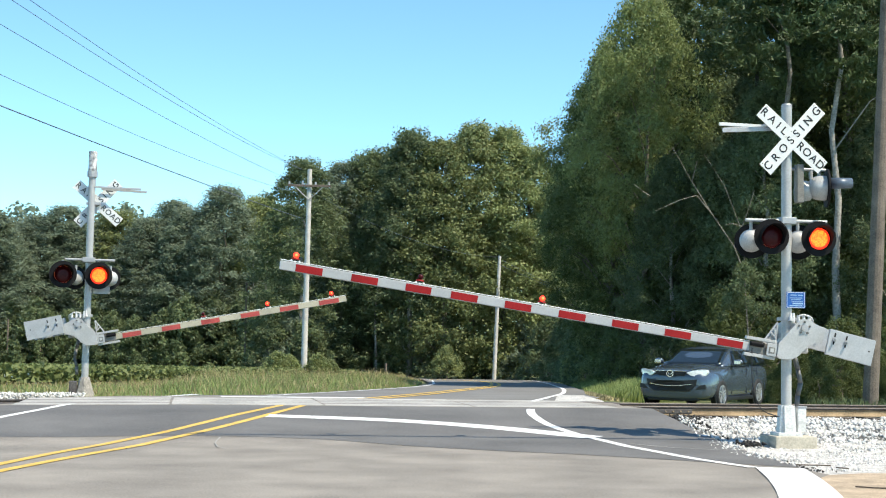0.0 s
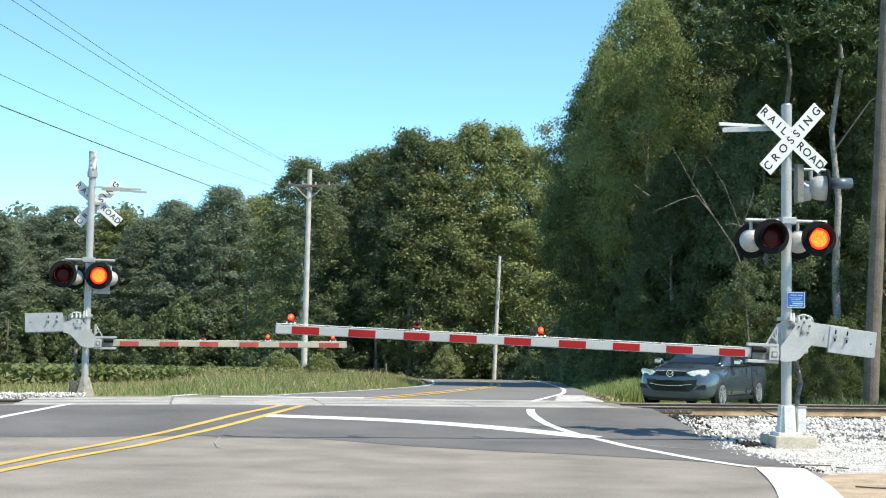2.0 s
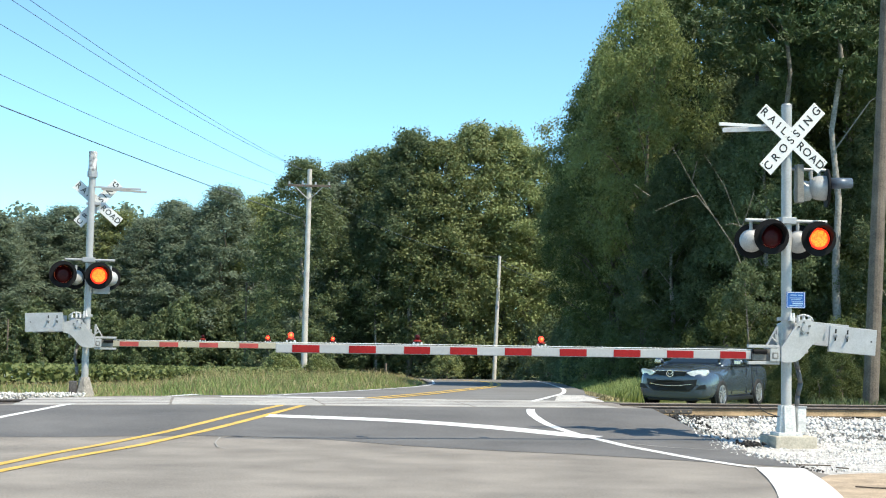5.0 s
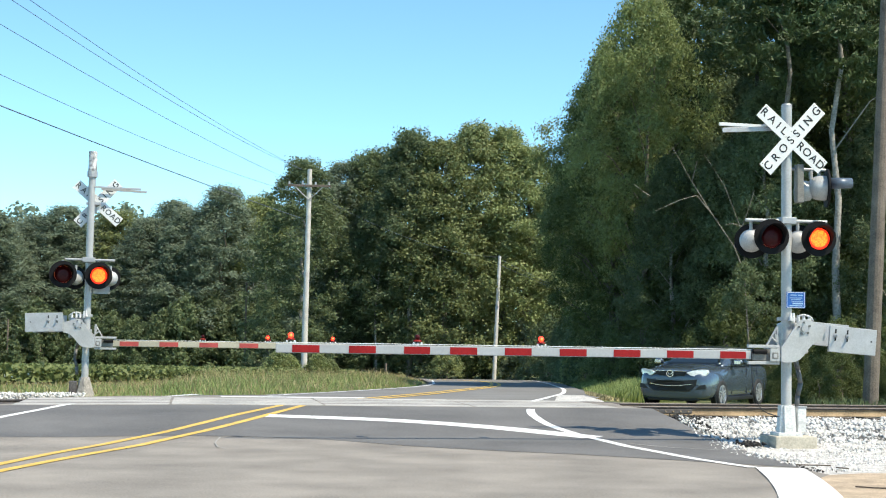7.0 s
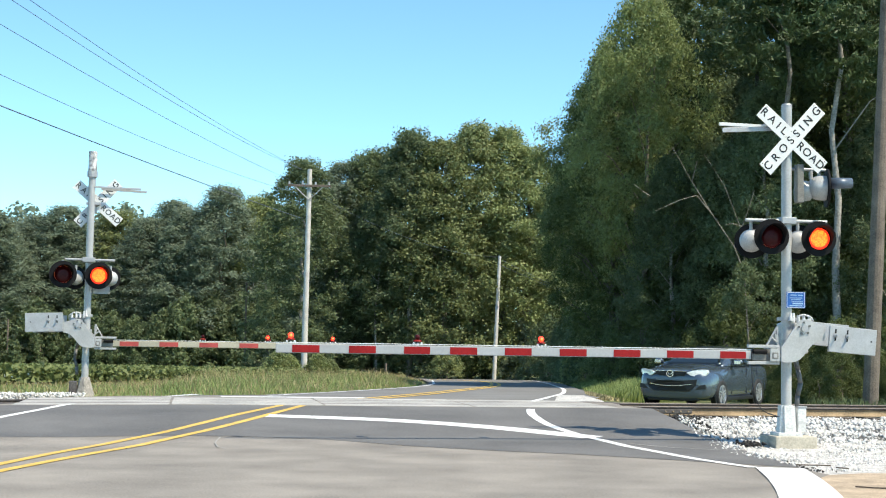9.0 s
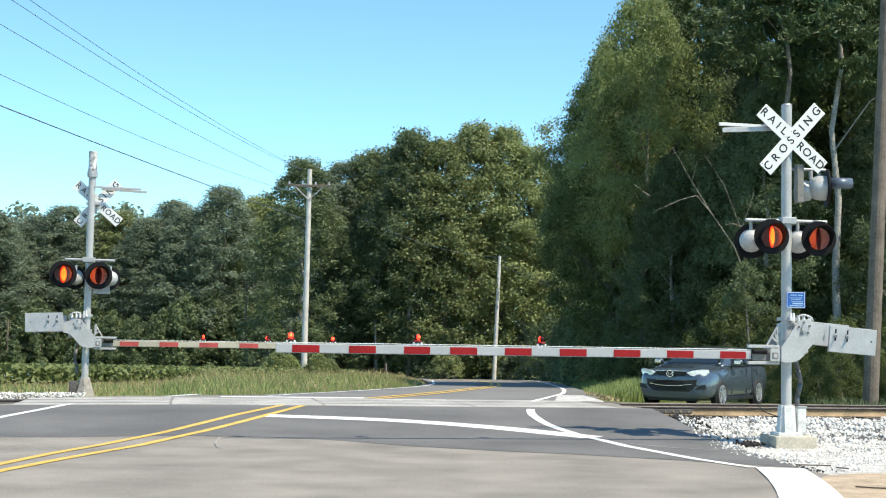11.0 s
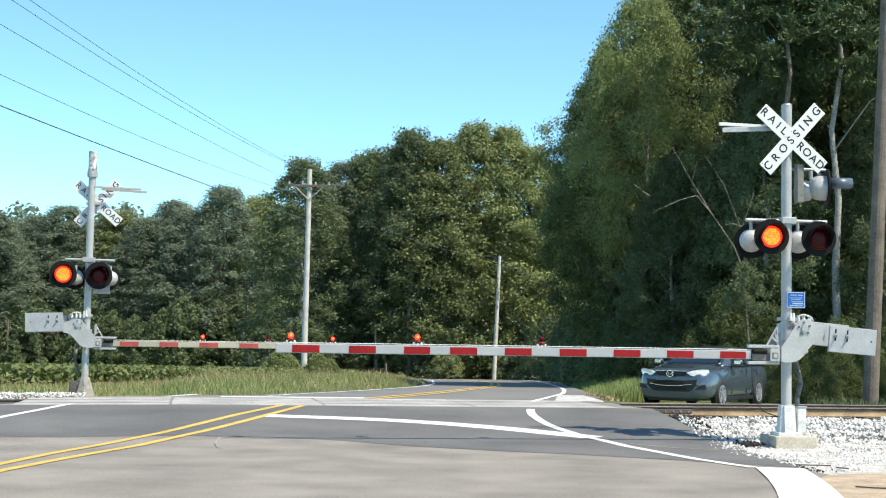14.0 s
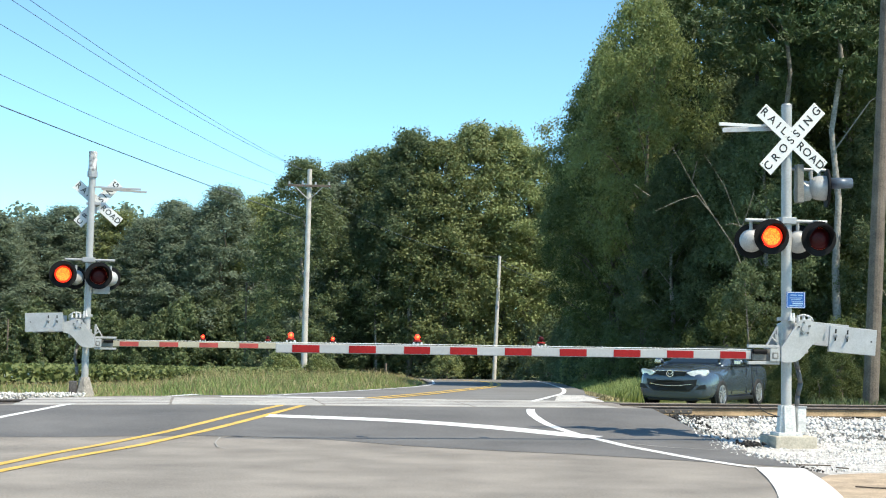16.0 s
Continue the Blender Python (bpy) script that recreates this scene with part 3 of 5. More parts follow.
def base_near(st):
    part("foundation", box(bmesh.new(), (0.05, 0.05, 0.05), (0.62, 0.62, 0.2), 0.02), CONCRETE, st, "stained square concrete foundation")
    bm = bmesh.new()
    box(bm, (0, 0, 0.17), (0.36, 0.34, 0.05), 0.01)
    for a in range(4):
        m = Matrix.Rotation(radians(90 * a), 4, "Z")
        plate_bm = [(0.06, 0.19), (0.125, 0.19), (0.1, 0.58), (0.06, 0.58)]
        vs = len(bm.verts)
        plate(bm, plate_bm, -0.07, 0.07)
        bm.verts.ensure_lookup_table()
        bmesh.ops.transform(bm, matrix=m, verts=bm.verts[vs:])
    part("base_casting", bm, CASTING, st, "white cast junction base")
    part("junction_box", box(bmesh.new(), (0.215, 0.02, 0.37), (0.13, 0.17, 0.36), 0.015), CASTING, st, "small white metal junction box")
    bm = box(bmesh.new(), (0.215, 0.02, 0.56), (0.15, 0.19, 0.02), 0.006)
    part("box_lid", bm, GALV, st)


def near_signal():
    st = signal_mast(pose(4.99, 21.3, -0.02, 0, 0, TURN), 1, 4.935, 0.074, "grey railway crossing signal mast with crossed boards, red lamps and gate", "crossing signals")
    base_near(st)
    crossbuck(st, (0.035, -0.12, 4.44))
    for z in (4.36, 4.52):
        part("board_clamp", box(bmesh.new(), (0.03, -0.06, z), (0.2, 0.12, 0.04), 0.006), GALV, st)
    # lamp bar and four lamps
    bm = rod(bmesh.new(), (-0.62, 0.0, 3.25), (0.62, 0.0, 3.25), 0.026, seg=12)
    for x in (-0.31, 0.41, -0.46, 0.2):
        rod(bm, (x, -0.12 if x in (-0.31, 0.41) else 0.22, 3.25), (x, 0.03, 3.25), 0.02, seg=8)
    box(bm, (0, 0, 3.25), (0.22, 0.22, 0.1), 0.01)
    part("lamp_bar", bm, GALV, st, "galvanised bar that carries the lamps")
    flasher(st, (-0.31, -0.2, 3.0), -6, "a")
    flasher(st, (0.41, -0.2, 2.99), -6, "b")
    flasher(st, (-0.45, 0.2, 2.96), 150)
    flasher(st, (0.27, 0.2, 2.96), 150)
    # side lamps and their box, facing the side road
    part("terminal_box", box(bmesh.new(), (0.19, 0.0, 3.8), (0.1, 0.14, 0.56), 0.012), DULL, st, "grey terminal box")
    bm = rod(bmesh.new(), (0.1, 0.05, 4.02), (0.62, 0.05, 4.02), 0.022, seg=10)
    rod(bm, (0.4, 0.06, 4.02), (0.4, 0.06, 3.88), 0.03, seg=10)
    part("lamp_bracket", bm, GALV, st)
    flasher(st, (0.66, 0.08, 3.76), 76, size=1.1, hood=False)
    bm = spin_profile(bmesh.new(), [(0.0001, -0.12), (0.07, -0.12), (0.14, -0.06), (0.16, 0.06), (0.13, 0.14), (0.0001, 0.17)], 24, Matrix.Translation((0.38, 0.2, 3.72)) @ Matrix.Rotation(radians(84), 4, "Z"))
    part("spare_housing", bm, WHITE_HOUSING, st, "white bowl-shaped housing", smooth=True)
    bm = bmesh.new()
    rod(bm, (0.7, 0.06, 3.83), (1.02, 0.02, 3.84), 0.085, 0.075, 16)
    part("visor", bm, VISOR, st, "long blue-grey lamp visor", smooth=True)
    # bar to the other side
    bm = bmesh.new()
    box(bm, (-0.52, 0.1, 4.64), (0.95, 0.03, 0.05), 0.006, Matrix.Rotation(radians(1), 4, "Y"))
    box(bm, (-0.2, 0.05, 4.62), (0.3, 0.16, 0.08), 0.008)
    part("side_board", bm, BOARD, st, "white board seen edge-on on a bracket")
    bm = box(bmesh.new(), (-0.56, -0.02, 4.57), (0.86, 0.02, 0.07), 0.006, Matrix.Rotation(radians(-4), 4, "Y"))
    part("side_board", bm, GALV, st, "grey board seen edge-on on a bracket")
    # blue notice
    sign = part("notice", box(bmesh.new(), (0, 0, 0), (0.29, 0.006, 0.235), 0.003), SIGN_BLUE, st, "small blue notice with a white border and small print", Matrix.Translation((0.1, -0.1, 2.1)))
    bm = bmesh.new()
    for x, z, w, h in ((0, 0.107, 0.27, 0.006), (0, -0.107, 0.27, 0.006), (-0.134, 0, 0.006, 0.21), (0.134, 0, 0.006, 0.21)):
        box(bm, (x, -0.0045, z), (w, 0.003, h))
    part("border", bm, BOARD, sign)
    for x, z, w, h in ((-0.04, 0.07, 0.1, 0.012), (0.07, 0.07, 0.07, 0.012), (0.0, 0.03, 0.19, 0.01), (0.0, 0.008, 0.15, 0.008), (0.02, -0.02, 0.17, 0.008), (0.03, -0.05, 0.16, 0.022), (0.0, -0.082, 0.2, 0.012)):
        part("print_bar", box(bmesh.new(), (x, -0.0045, z), (w, 0.003, h)), NOTICE_PRINT, sign)
    gate_machine(st, 1)
    loop = refine([(-0.6, -0.2, 1.4), (-0.6, -0.19, 1.1), (-0.56, -0.16, 0.8), (-0.42, -0.12, 0.52), (-0.14, -0.08, 0.42)], 0.08)
    part("hanging_cable", tube(bmesh.new(), loop, 0.008, 6), CAR_BLACK, st, "thin black cable that hangs to the base")
    return st


def far_signal():
    st = signal_mast(pose(-7.66, 31.7, 0.02, 0, 0.4, TURN), -1, 4.98, 0.076, "grey crossing signal mast beyond the tracks, beside a crop field", "crossing signals")
    part("mast_top", rod(bmesh.new(), (0, 0, 4.94), (0, 0, 5.38), 0.092, seg=20), PEELING, st, "white mast top with peeling paint")
    part("collar", rod(bmesh.new(), (0, 0, 4.82), (0, 0, 4.95), 0.11, seg=20), GALV, st)
    bm = bmesh.new()
    rod(bm, (0, 0, 0.03), (0, 0, 0.5), 0.24, 0.1, 8)
    box(bm, (0, 0, 0.03), (0.55, 0.5, 0.06), 0.01)
    part("base_casting", bm, CASTING_OLD, st, "weathered flared mast base")
    part("foundation", box(bmesh.new(), (0.15, 0.05, -0.03), (1.5, 0.9, 0.14), 0.02), CONCRETE, st, "low concrete foundation")
    part("junction_box", box(bmesh.new(), (-0.24, 0.02, 0.24), (0.16, 0.2, 0.34), 0.015), RAIL_HEAD, st, "dark metal junction box")
    crossbuck(st, (0.13, 0.14, 4.27))
    part("board_clamp", box(bmesh.new(), (0.04, 0.05, 4.25), (0.3, 0.16, 0.06), 0.006), GALV, st)
    bm = rod(bmesh.new(), (-0.5, -0.1, 3.02), (0.55, -0.1, 3.02), 0.026, seg=12)
    box(bm, (0, -0.05, 3.02), (0.26, 0.26, 0.1), 0.01)
    part("lamp_bar", bm, GALV, st, "galvanised bar that carries the lamps")
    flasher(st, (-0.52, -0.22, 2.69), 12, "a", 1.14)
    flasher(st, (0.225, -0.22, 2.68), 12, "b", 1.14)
    flasher(st, (-0.31, 0.18, 2.64), 200)
    flasher(st, (0.42, 0.18, 2.64), 200)
    bm = bmesh.new()
    box(bm, (0.55, -0.05, 4.6), (1.0, 0.03, 0.045), 0.006, Matrix.Rotation(radians(1), 4, "Y"))
    box(bm, (0.68, 0.06, 4.56), (0.98, 0.02, 0.05), 0.006, Matrix.Rotation(radians(2), 4, "Y"))
    part("side_board", bm, GALV, st, "boards seen edge-on on a bracket")
    part("back_notice", box(bmesh.new(), (0.27, 0.1, 2.42), (0.36, 0.006, 0.24), 0.003), GALV, st, "back of a small metal notice")
    gate_machine(st, -1)
    return st


# ---- gates ----
def gate_light(gate, x, z, key):
    g = part("gate_light", box(bmesh.new(), (0, 0, 0.03), (0.05, 0.07, 0.05), 0.01), CAR_BLACK, gate, "small red gate lamp clamped on the arm", Matrix.Translation((x, 0, z)))
    part("guard", rod(bmesh.new(), (0, 0, 0.055), (0, 0, 0.075), 0.062, 0.05, 14), ARM_RED, g)
    part("bracket", box(bmesh.new(), (0, -0.045, -0.03), (0.03, 0.012, 0.13), 0.003), GALV, g)
    for sx in (-1, 1):
        bmesh_bolt = bmesh.new()
        bmesh.ops.create_icosphere(bmesh_bolt, subdivisions=1, radius=0.018, matrix=Matrix.Translation((sx * 0.055, -0.03, 0.03)))
        part("clip", bmesh_bolt, BOARD, g)
    bm = spin_profile(bmesh.new(), [(0.0001, -0.04), (0.018, -0.038), (0.034, -0.024), (0.039, -0.005), (0.039, 0.005), (0.034, 0.024), (0.018, 0.038), (0.0001, 0.04)], 18)
    me = finish(bm, "lens", True)
    me.materials.append(BULB_ON)
    me.materials.append(LENS_OFF if key else BULB_ON)
    me.materials.append(BULB_CORE)
    # A blinking bulb has a dark back, turned forward in place of switching off.
    for f in me.polygons:
        f.material_index = 1 if f.center.y > -0.006 else 2 if math.hypot(f.center.x, f.center.z) < 0.02 else 0
    ob = new("lens", me)
    ob.parent, ob.matrix_basis = g, Matrix.Translation((0, 0, 0.115))
    ob["label"] = "glowing red gate bulb" if not key else "red gate bulb that blinks"
    if key:
        BULBS[key].append((ob, 0.115))


def gate(base, mx, reds, span, lights, white, red, label, thick, weights):
    """The striped arm with its counterweight; its origin is the axle. mx=1: the arm points to -x."""
    g = thing("crossing_gate", base, label, "crossing gate", "crossing gates")
    az, ay = -0.39, -0.17
    x0, x1 = span
    arm = part("arm", box(bmesh.new(), ((x0 + x1) / 2, ay, az), (abs(x1 - x0), 0.05, thick), 0.012), white, g, "long arm in red and white stripes")
    for a, b in reds:
        part("red_stripe", box(bmesh.new(), ((a + b) / 2, ay - 0.027, az - 0.004), (abs(b - a), 0.006, thick * 0.8), 0.0015), red, arm, "red reflective stripe")
    n = 7
    for i in range(n):
        x = x0 + (x1 - x0) * (0.1 + 0.8 * i / n)
        part("wire_clip", box(bmesh.new(), (x, ay, az + thick / 2 + 0.012), (0.02, 0.03, 0.03), 0.004), GALV, arm)
    # Thin white line added along the arm for its sunlit top edge.
    edge_bm = loft(bmesh.new(), [[(x0 + (x1 - x0) * i / 16, ay + 0.006 * math.cos(k * 1.047), az + thick / 2 + 0.014 + 0.0012 * math.sin(i * 2.3) + 0.006 * math.sin(k * 1.047)) for k in range(6)] for i in range(17)])
    part("arm_edge_line", edge_bm, BOARD, arm, "thin pale line along the arm, white as its sunlit top edge")
    lz = az + thick / 2
    for x, key in lights:
        gate_light(g, x, lz, key)
    # clamp frame between arm and axle
    bm = bmesh.new()
    for z in (az + 0.125, az - 0.11):
        box(bm, (-mx * 0.62, ay, z), (0.47, 0.07, 0.045), 0.006)
    box(bm, (-mx * 0.41, ay, az), (0.04, 0.08, 0.26), 0.006)
    part("arm_clamp", bm, ALU, g, "grey clamp that holds the arm")
    part("shear_bracket", box(bmesh.new(), (-mx * 0.62, ay, az), (0.34, 0.06, 0.16), 0.01), DULL, g, "dark shear bracket")
    part("damper", rod(bmesh.new(), (-mx * 0.79, ay - 0.05, az + 0.05), (-mx * 0.59, ay - 0.05, az + 0.05), 0.036, seg=14), BLACK_METAL, g, "short black damper cylinder")
    latch = part("latch_plate", box(bmesh.new(), (-mx * 0.47, ay - 0.07, az + 0.005), (0.15, 0.02, 0.18), 0.006), ALU, g, "square latch plate")
    part("latch_ring", box(bmesh.new(), (-mx * 0.47, ay - 0.082, az - 0.005), (0.09, 0.006, 0.09), 0.002), DULL, latch)
    part("latch_button", box(bmesh.new(), (-mx * 0.47, ay - 0.087, az - 0.005), (0.055, 0.006, 0.055), 0.002), ALU, latch)
    bm = bmesh.new()
    for a, b in (((-0.56, -0.26), (-0.4, 0.02)), ((-0.4, 0.02), (-0.39, -0.26)), ((-0.49, -0.13), (-0.4, -0.2)), ((-0.44, -0.05), (-0.4, -0.2))):
        rod(bm, (mx * a[0], ay + 0.03, a[1]), (mx * b[0], ay + 0.03, b[1]), 0.014, seg=8)
    part("brace", bm, ALU, g)
    # curved side arms
    side = [(-0.388, -0.47), (-0.388, -0.281), (-0.133, 0.092), (-0.077, 0.125), (0.036, 0.133), (0.093, 0.092), (0.18, 0.06), (0.29, 0.05), (0.262, -0.171), (0.163, -0.184), (0.1, -0.21), (0.05, -0.254), (0.0, -0.32), (-0.049, -0.392), (-0.1, -0.44), (-0.162, -0.475), (-0.275, -0.494), (-0.36, -0.49)]
    for y0 in (-0.27, 0.36):
        part("side_arm", plate(bmesh.new(), [(mx * x, z) for x, z in side], y0, y0 + 0.03, 0.006), ALU, g, "curved cast side arm")
    part("cross_tie", box(bmesh.new(), (mx * 0.235, 0.06, -0.06), (0.05, 0.64, 0.09), 0.01), GALV, g, "tie bar between the side arms")
    part("end_tie", box(bmesh.new(), (-mx * 0.2, 0.06, -0.44), (0.1, 0.64, 0.05), 0.01), DULL, g, "tie bar between the side arms")
    hx = -mx * 0.043
    bm = rod(bmesh.new(), (hx, -0.3, 0), (hx, -0.26, 0), 0.05, seg=18)
    hub = part("hub", bm, GALV, g, "bolted hub")
    for i in range(5):
        a = 2 * math.pi * i / 5 + 0.4
        b = Vector((hx + 0.085 * math.cos(a), 0, 0.085 * math.sin(a)))
        part("bolt", rod(bmesh.new(), b + Vector((0, -0.29, 0)), b + Vector((0, -0.265, 0)), 0.016, seg=6), CONDUIT, hub)
    for y0, cx, cz, w, h, ang in weights:
        tilt = Matrix.Rotation(radians(mx * ang), 4, "Y")
        cw = part("counterweight", box(bmesh.new(), (0, 0, 0), (w, 0.045, h), 0.008), GALV, g, "heavy grey steel counterweight plate", Matrix.Translation((mx * cx, y0, cz)) @ tilt)
        for x in (-0.27, -0.09):
            part("slot", box(bmesh.new(), (mx * x, -0.023, 0.06), (0.022, 0.006, 0.17), 0.002), BLACK_METAL, cw)
            part("bolt", rod(bmesh.new(), (mx * x, -0.1, 0.05), (mx * x, -0.02, 0.05), 0.016, seg=8), GALV, cw)
            part("nut", rod(bmesh.new(), (mx * x, -0.045, 0.05), (mx * x, -0.022, 0.05), 0.032, seg=6), GALV, cw)
        part("hole", rod(bmesh.new(), (mx * 0.28, -0.0255, 0.01), (mx * 0.28, -0.02, 0.01), 0.012, seg=10), BLACK_METAL, cw)
    return g


NEAR_PIVOT = pose(4.99, 21.3, -0.02, 0, 0, TURN) @ Matrix.Translation((0.2, 0, 1.69))
FAR_PIVOT = pose(-7.66, 31.7, 0.02, 0, 0, TURN) @ Matrix.Translation((-0.2, 0, 1.62))


def build_gates():
    px = 0.2
    reds = [(a - px, b - px) for a, b in ((-1.075, -0.69), (-1.86, -1.47), (-2.64, -2.25), (-3.42, -3.03), (-4.2, -3.82), (-4.97, -4.59), (-5.61, -5.25), (-6.37, -6.0), (-7.14, -6.77))]
    near = gate(NEAR_PIVOT, 1, reds, (-7.36 - px, -0.58 - px), ((-7.15 - px, None), (-5.4 - px, "a"), (-3.64 - px, "b")), ARM_WHITE, ARM_RED, "long red and white striped gate arm with three red lamps", 0.125, ((-0.33, 0.66, -0.165, 0.715, 0.373, 4.5), (0.42, 0.57, -0.075, 0.74, 0.34, 4.5)))
    px = 0.135
    reds = [(a + px, b + px) for a, b in ((0.79, 1.19), (1.63, 2.03), (2.48, 2.88), (3.34, 3.75), (4.2, 4.61), (5.07, 5.51))]
    far = gate(FAR_PIVOT, -1, reds, (0.47 + px, 5.68 + px), ((2.55 + px, "a"), (3.96 + px, "b"), (5.39 + px, None)), ARM_CREAM, ARM_RED_OLD, "faded red and cream striped gate arm with three red lamps", 0.125, ((-0.33, 0.65, 0.04, 0.78, 0.4, 2), (0.42, 0.6, 0.01, 0.72, 0.36, 2)))
    return near, far


# ---- car ----
def loft(bm, rings, closed=True):
    vr = [[bm.verts.new(p) for p in r] for r in rings]
    n = len(vr[0])
    for a, b in zip(vr, vr[1:]):
        for i in range(n if closed else n - 1):
            bm.faces.new((a[i], a[(i + 1) % n], b[(i + 1) % n], b[i]))
    if closed:
        bm.faces.new(vr[0])
        bm.faces.new(vr[-1][::-1])
    return bm


def build_car():
    """A seven-seat car; forward is -y of its own space, its left side is +x."""
    car = thing("car", pose(6.31, 40.4, -0.34, 0, 0, -30) @ Matrix.Diagonal((1.115, 1.115, 1.07, 1)), "blue-grey family car with chrome badge, waiting beyond the tracks", "car")
    # body: half-width, sill, belt, top at stations from nose to tail
    st = [(0.0, 0.56, 0.3, 0.66, 0.86), (0.05, 0.78, 0.26, 0.68, 0.95), (0.18, 0.9, 0.24, 0.72, 1.0), (0.42, 0.95, 0.22, 0.76, 1.05), (0.8, 0.968, 0.22, 0.8, 1.09), (1.2, 0.97, 0.22, 0.83, 1.12),
          (1.55, 0.968, 0.22, 0.86, 1.14), (2.2, 0.965, 0.22, 0.87, 1.12), (3.2, 0.965, 0.22, 0.9, 1.14), (4.1, 0.965, 0.23, 0.92, 1.16), (4.6, 0.94, 0.27, 0.92, 1.16), (4.95, 0.86, 0.36, 0.9, 1.12), (5.08, 0.72, 0.45, 0.86, 1.02)]
    rings = []
    for y, w, z0, zb, zt in st:
        half = [(0, z0), (w * 0.8, z0), (w * 0.965, z0 + 0.07), (w, (z0 + zb) * 0.5), (w * 0.995, zb), (w * 0.95, zb + (zt - zb) * 0.55), (w * 0.84, zt - 0.02), (w * 0.45, zt + 0.015), (0, zt + 0.03)]
        rings.append([(x, y, z) for x, z in half] + [(-x, y, z) for x, z in half[-2:0:-1]])
    body = part("body", loft(bmesh.new(), rings), CAR_PAINT, car, "blue-grey metallic bodywork", smooth=True)
    mod = body.modifiers.new("round", "SUBSURF")
    mod.levels = mod.render_levels = 2
    # cabin
    cab = [(1.38, 0.8, 1.08, 1.09), (1.95, 0.76, 1.1, 1.45), (2.35, 0.7, 1.1, 1.66), (3.0, 0.68, 1.1, 1.725), (3.9, 0.68, 1.12, 1.71), (4.5, 0.66, 1.12, 1.64), (4.85, 0.66, 1.1, 1.36), (5.0, 0.68, 1.08, 1.12)]
    rings = []
    for y, w, z0, zt in cab:
        zt = 1.1 + (zt - 1.1) * 0.82
        wb = 0.9 if 1.5 < y < 4.9 else 0.84
        half = [(0, z0 - 0.05), (wb, z0 - 0.03), (wb * 0.985, z0 + 0.02), (w + (wb - w) * 0.35, z0 + (zt - z0) * 0.6), (w, zt - 0.06), (w * 0.88, zt - 0.01), (w * 0.4, zt + 0.02), (0, zt + 0.025)]
        rings.append([(x, y, z) for x, z in half] + [(-x, y, z) for x, z in half[-2:0:-1]])
    roof = part("cabin", loft(bmesh.new(), rings), CAR_PAINT, car, smooth=True)
    mod = roof.modifiers.new("round", "SUBSURF")
    mod.levels = mod.render_levels = 2
    # windscreen and side windows as curved panes just proud of the cabin
    bm = bmesh.new()
    rows = []
    for t in np.linspace(0, 1, 7):
        y, z, w = 1.42 + 0.86 * t, 1.125 + 0.41 * t, 0.8 - 0.13 * t
        rows.append([(w * u, y - 0.03 + 0.06 * u * u, z - 0.012 - 0.0 * u * u + 0.02) for u in np.linspace(-0.97, 0.97, 11)])
    loft(bm, rows, False)
    ws = part("windscreen", bm, CAR_GLASS, car, "dark tinted windscreen", smooth=True)
    so = ws.modifiers.new("thick", "SOLIDIFY")
    so.thickness = 0.012
    for sx in (1, -1):
        for y0, y1, t0, t1 in ((1.95, 2.85, 2.35, 2.85), (2.93, 3.85, 2.93, 3.85), (3.93, 4.7, 3.93, 4.45)):
            bm = bmesh.new()
            rows = []
            for t in np.linspace(0, 1, 5):
                a, b = y0 + (t0 - y0) * t, y1 + (t1 - y1) * t
                x = 0.905 - 0.2 * t * (0.6 + 0.4 * t)
                rows.append([(sx * x, a + (b - a) * u, 1.15 + 0.35 * t) for u in np.linspace(0, 1, 5)])
            loft(bm, rows, False)
            w = part("side_window", bm, CAR_GLASS, car, "dark tinted side window", smooth=True)
            so = w.modifiers.new("thick", "SOLIDIFY")
            so.thickness = 0.02
        # mirror
        bm = bmesh.new()
        bmesh.ops.create_uvsphere(bm, u_segments=14, v_segments=8, radius=1.0, matrix=Matrix.Translation((sx * 1.07, 1.9, 1.2)) @ Matrix.Diagonal((0.13, 0.09, 0.09, 1)))
        rod(bm, (sx * 0.88, 1.95, 1.14), (sx * 1.02, 1.92, 1.17), 0.03, seg=8)
        part("door_mirror", bm, CAR_PAINT, car, smooth=True)
        part("mirror_trim", box(bmesh.new(), (sx * 1.07, 1.81, 1.2), (0.17, 0.02, 0.1), 0.01), CHROME, car)
        # headlamp
        bm = plate(bmesh.new(), [(sx * x, z) for x, z in ((0.4, 0.935), (0.5, 0.86), (0.68, 0.825), (0.83, 0.86), (0.875, 0.94), (0.87, 1.01), (0.74, 1.02), (0.54, 0.985))], -0.06, 0.05, 0.015)
        for v in bm.verts:
            v.co.y += 0.0 + 0.62 * max(0, abs(v.co.x) - 0.36) ** 1.35
        part("headlight", bm, HEADLAMP_GLINT, car, "swept clear headlight, whitened for sun glint")
        bm = plate(bmesh.new(), [(sx * x, z) for x, z in ((0.6, 0.5), (0.86, 0.53), (0.85, 0.64), (0.72, 0.62))], -0.07, 0.05, 0.01)
        for v in bm.verts:
            v.co.y += 0.06 + 0.4 * max(0, abs(v.co.x) - 0.5) ** 1.4
        part("fog_lamp", bm, CAR_BLACK, car)
        for yw in (0.97, 3.84):
            arch = spin_profile(bmesh.new(), [(0.0001, 0.0), (0.43, 0.0), (0.43, 0.03), (0.0001, 0.03)], 28, Matrix.Translation((sx * 0.945, yw, 0.37)) @ Matrix.Rotation(radians(90 * sx), 4, "Z"))
            part("wheel_arch", arch, CAR_BLACK, car)
            wheel = new("wheel")
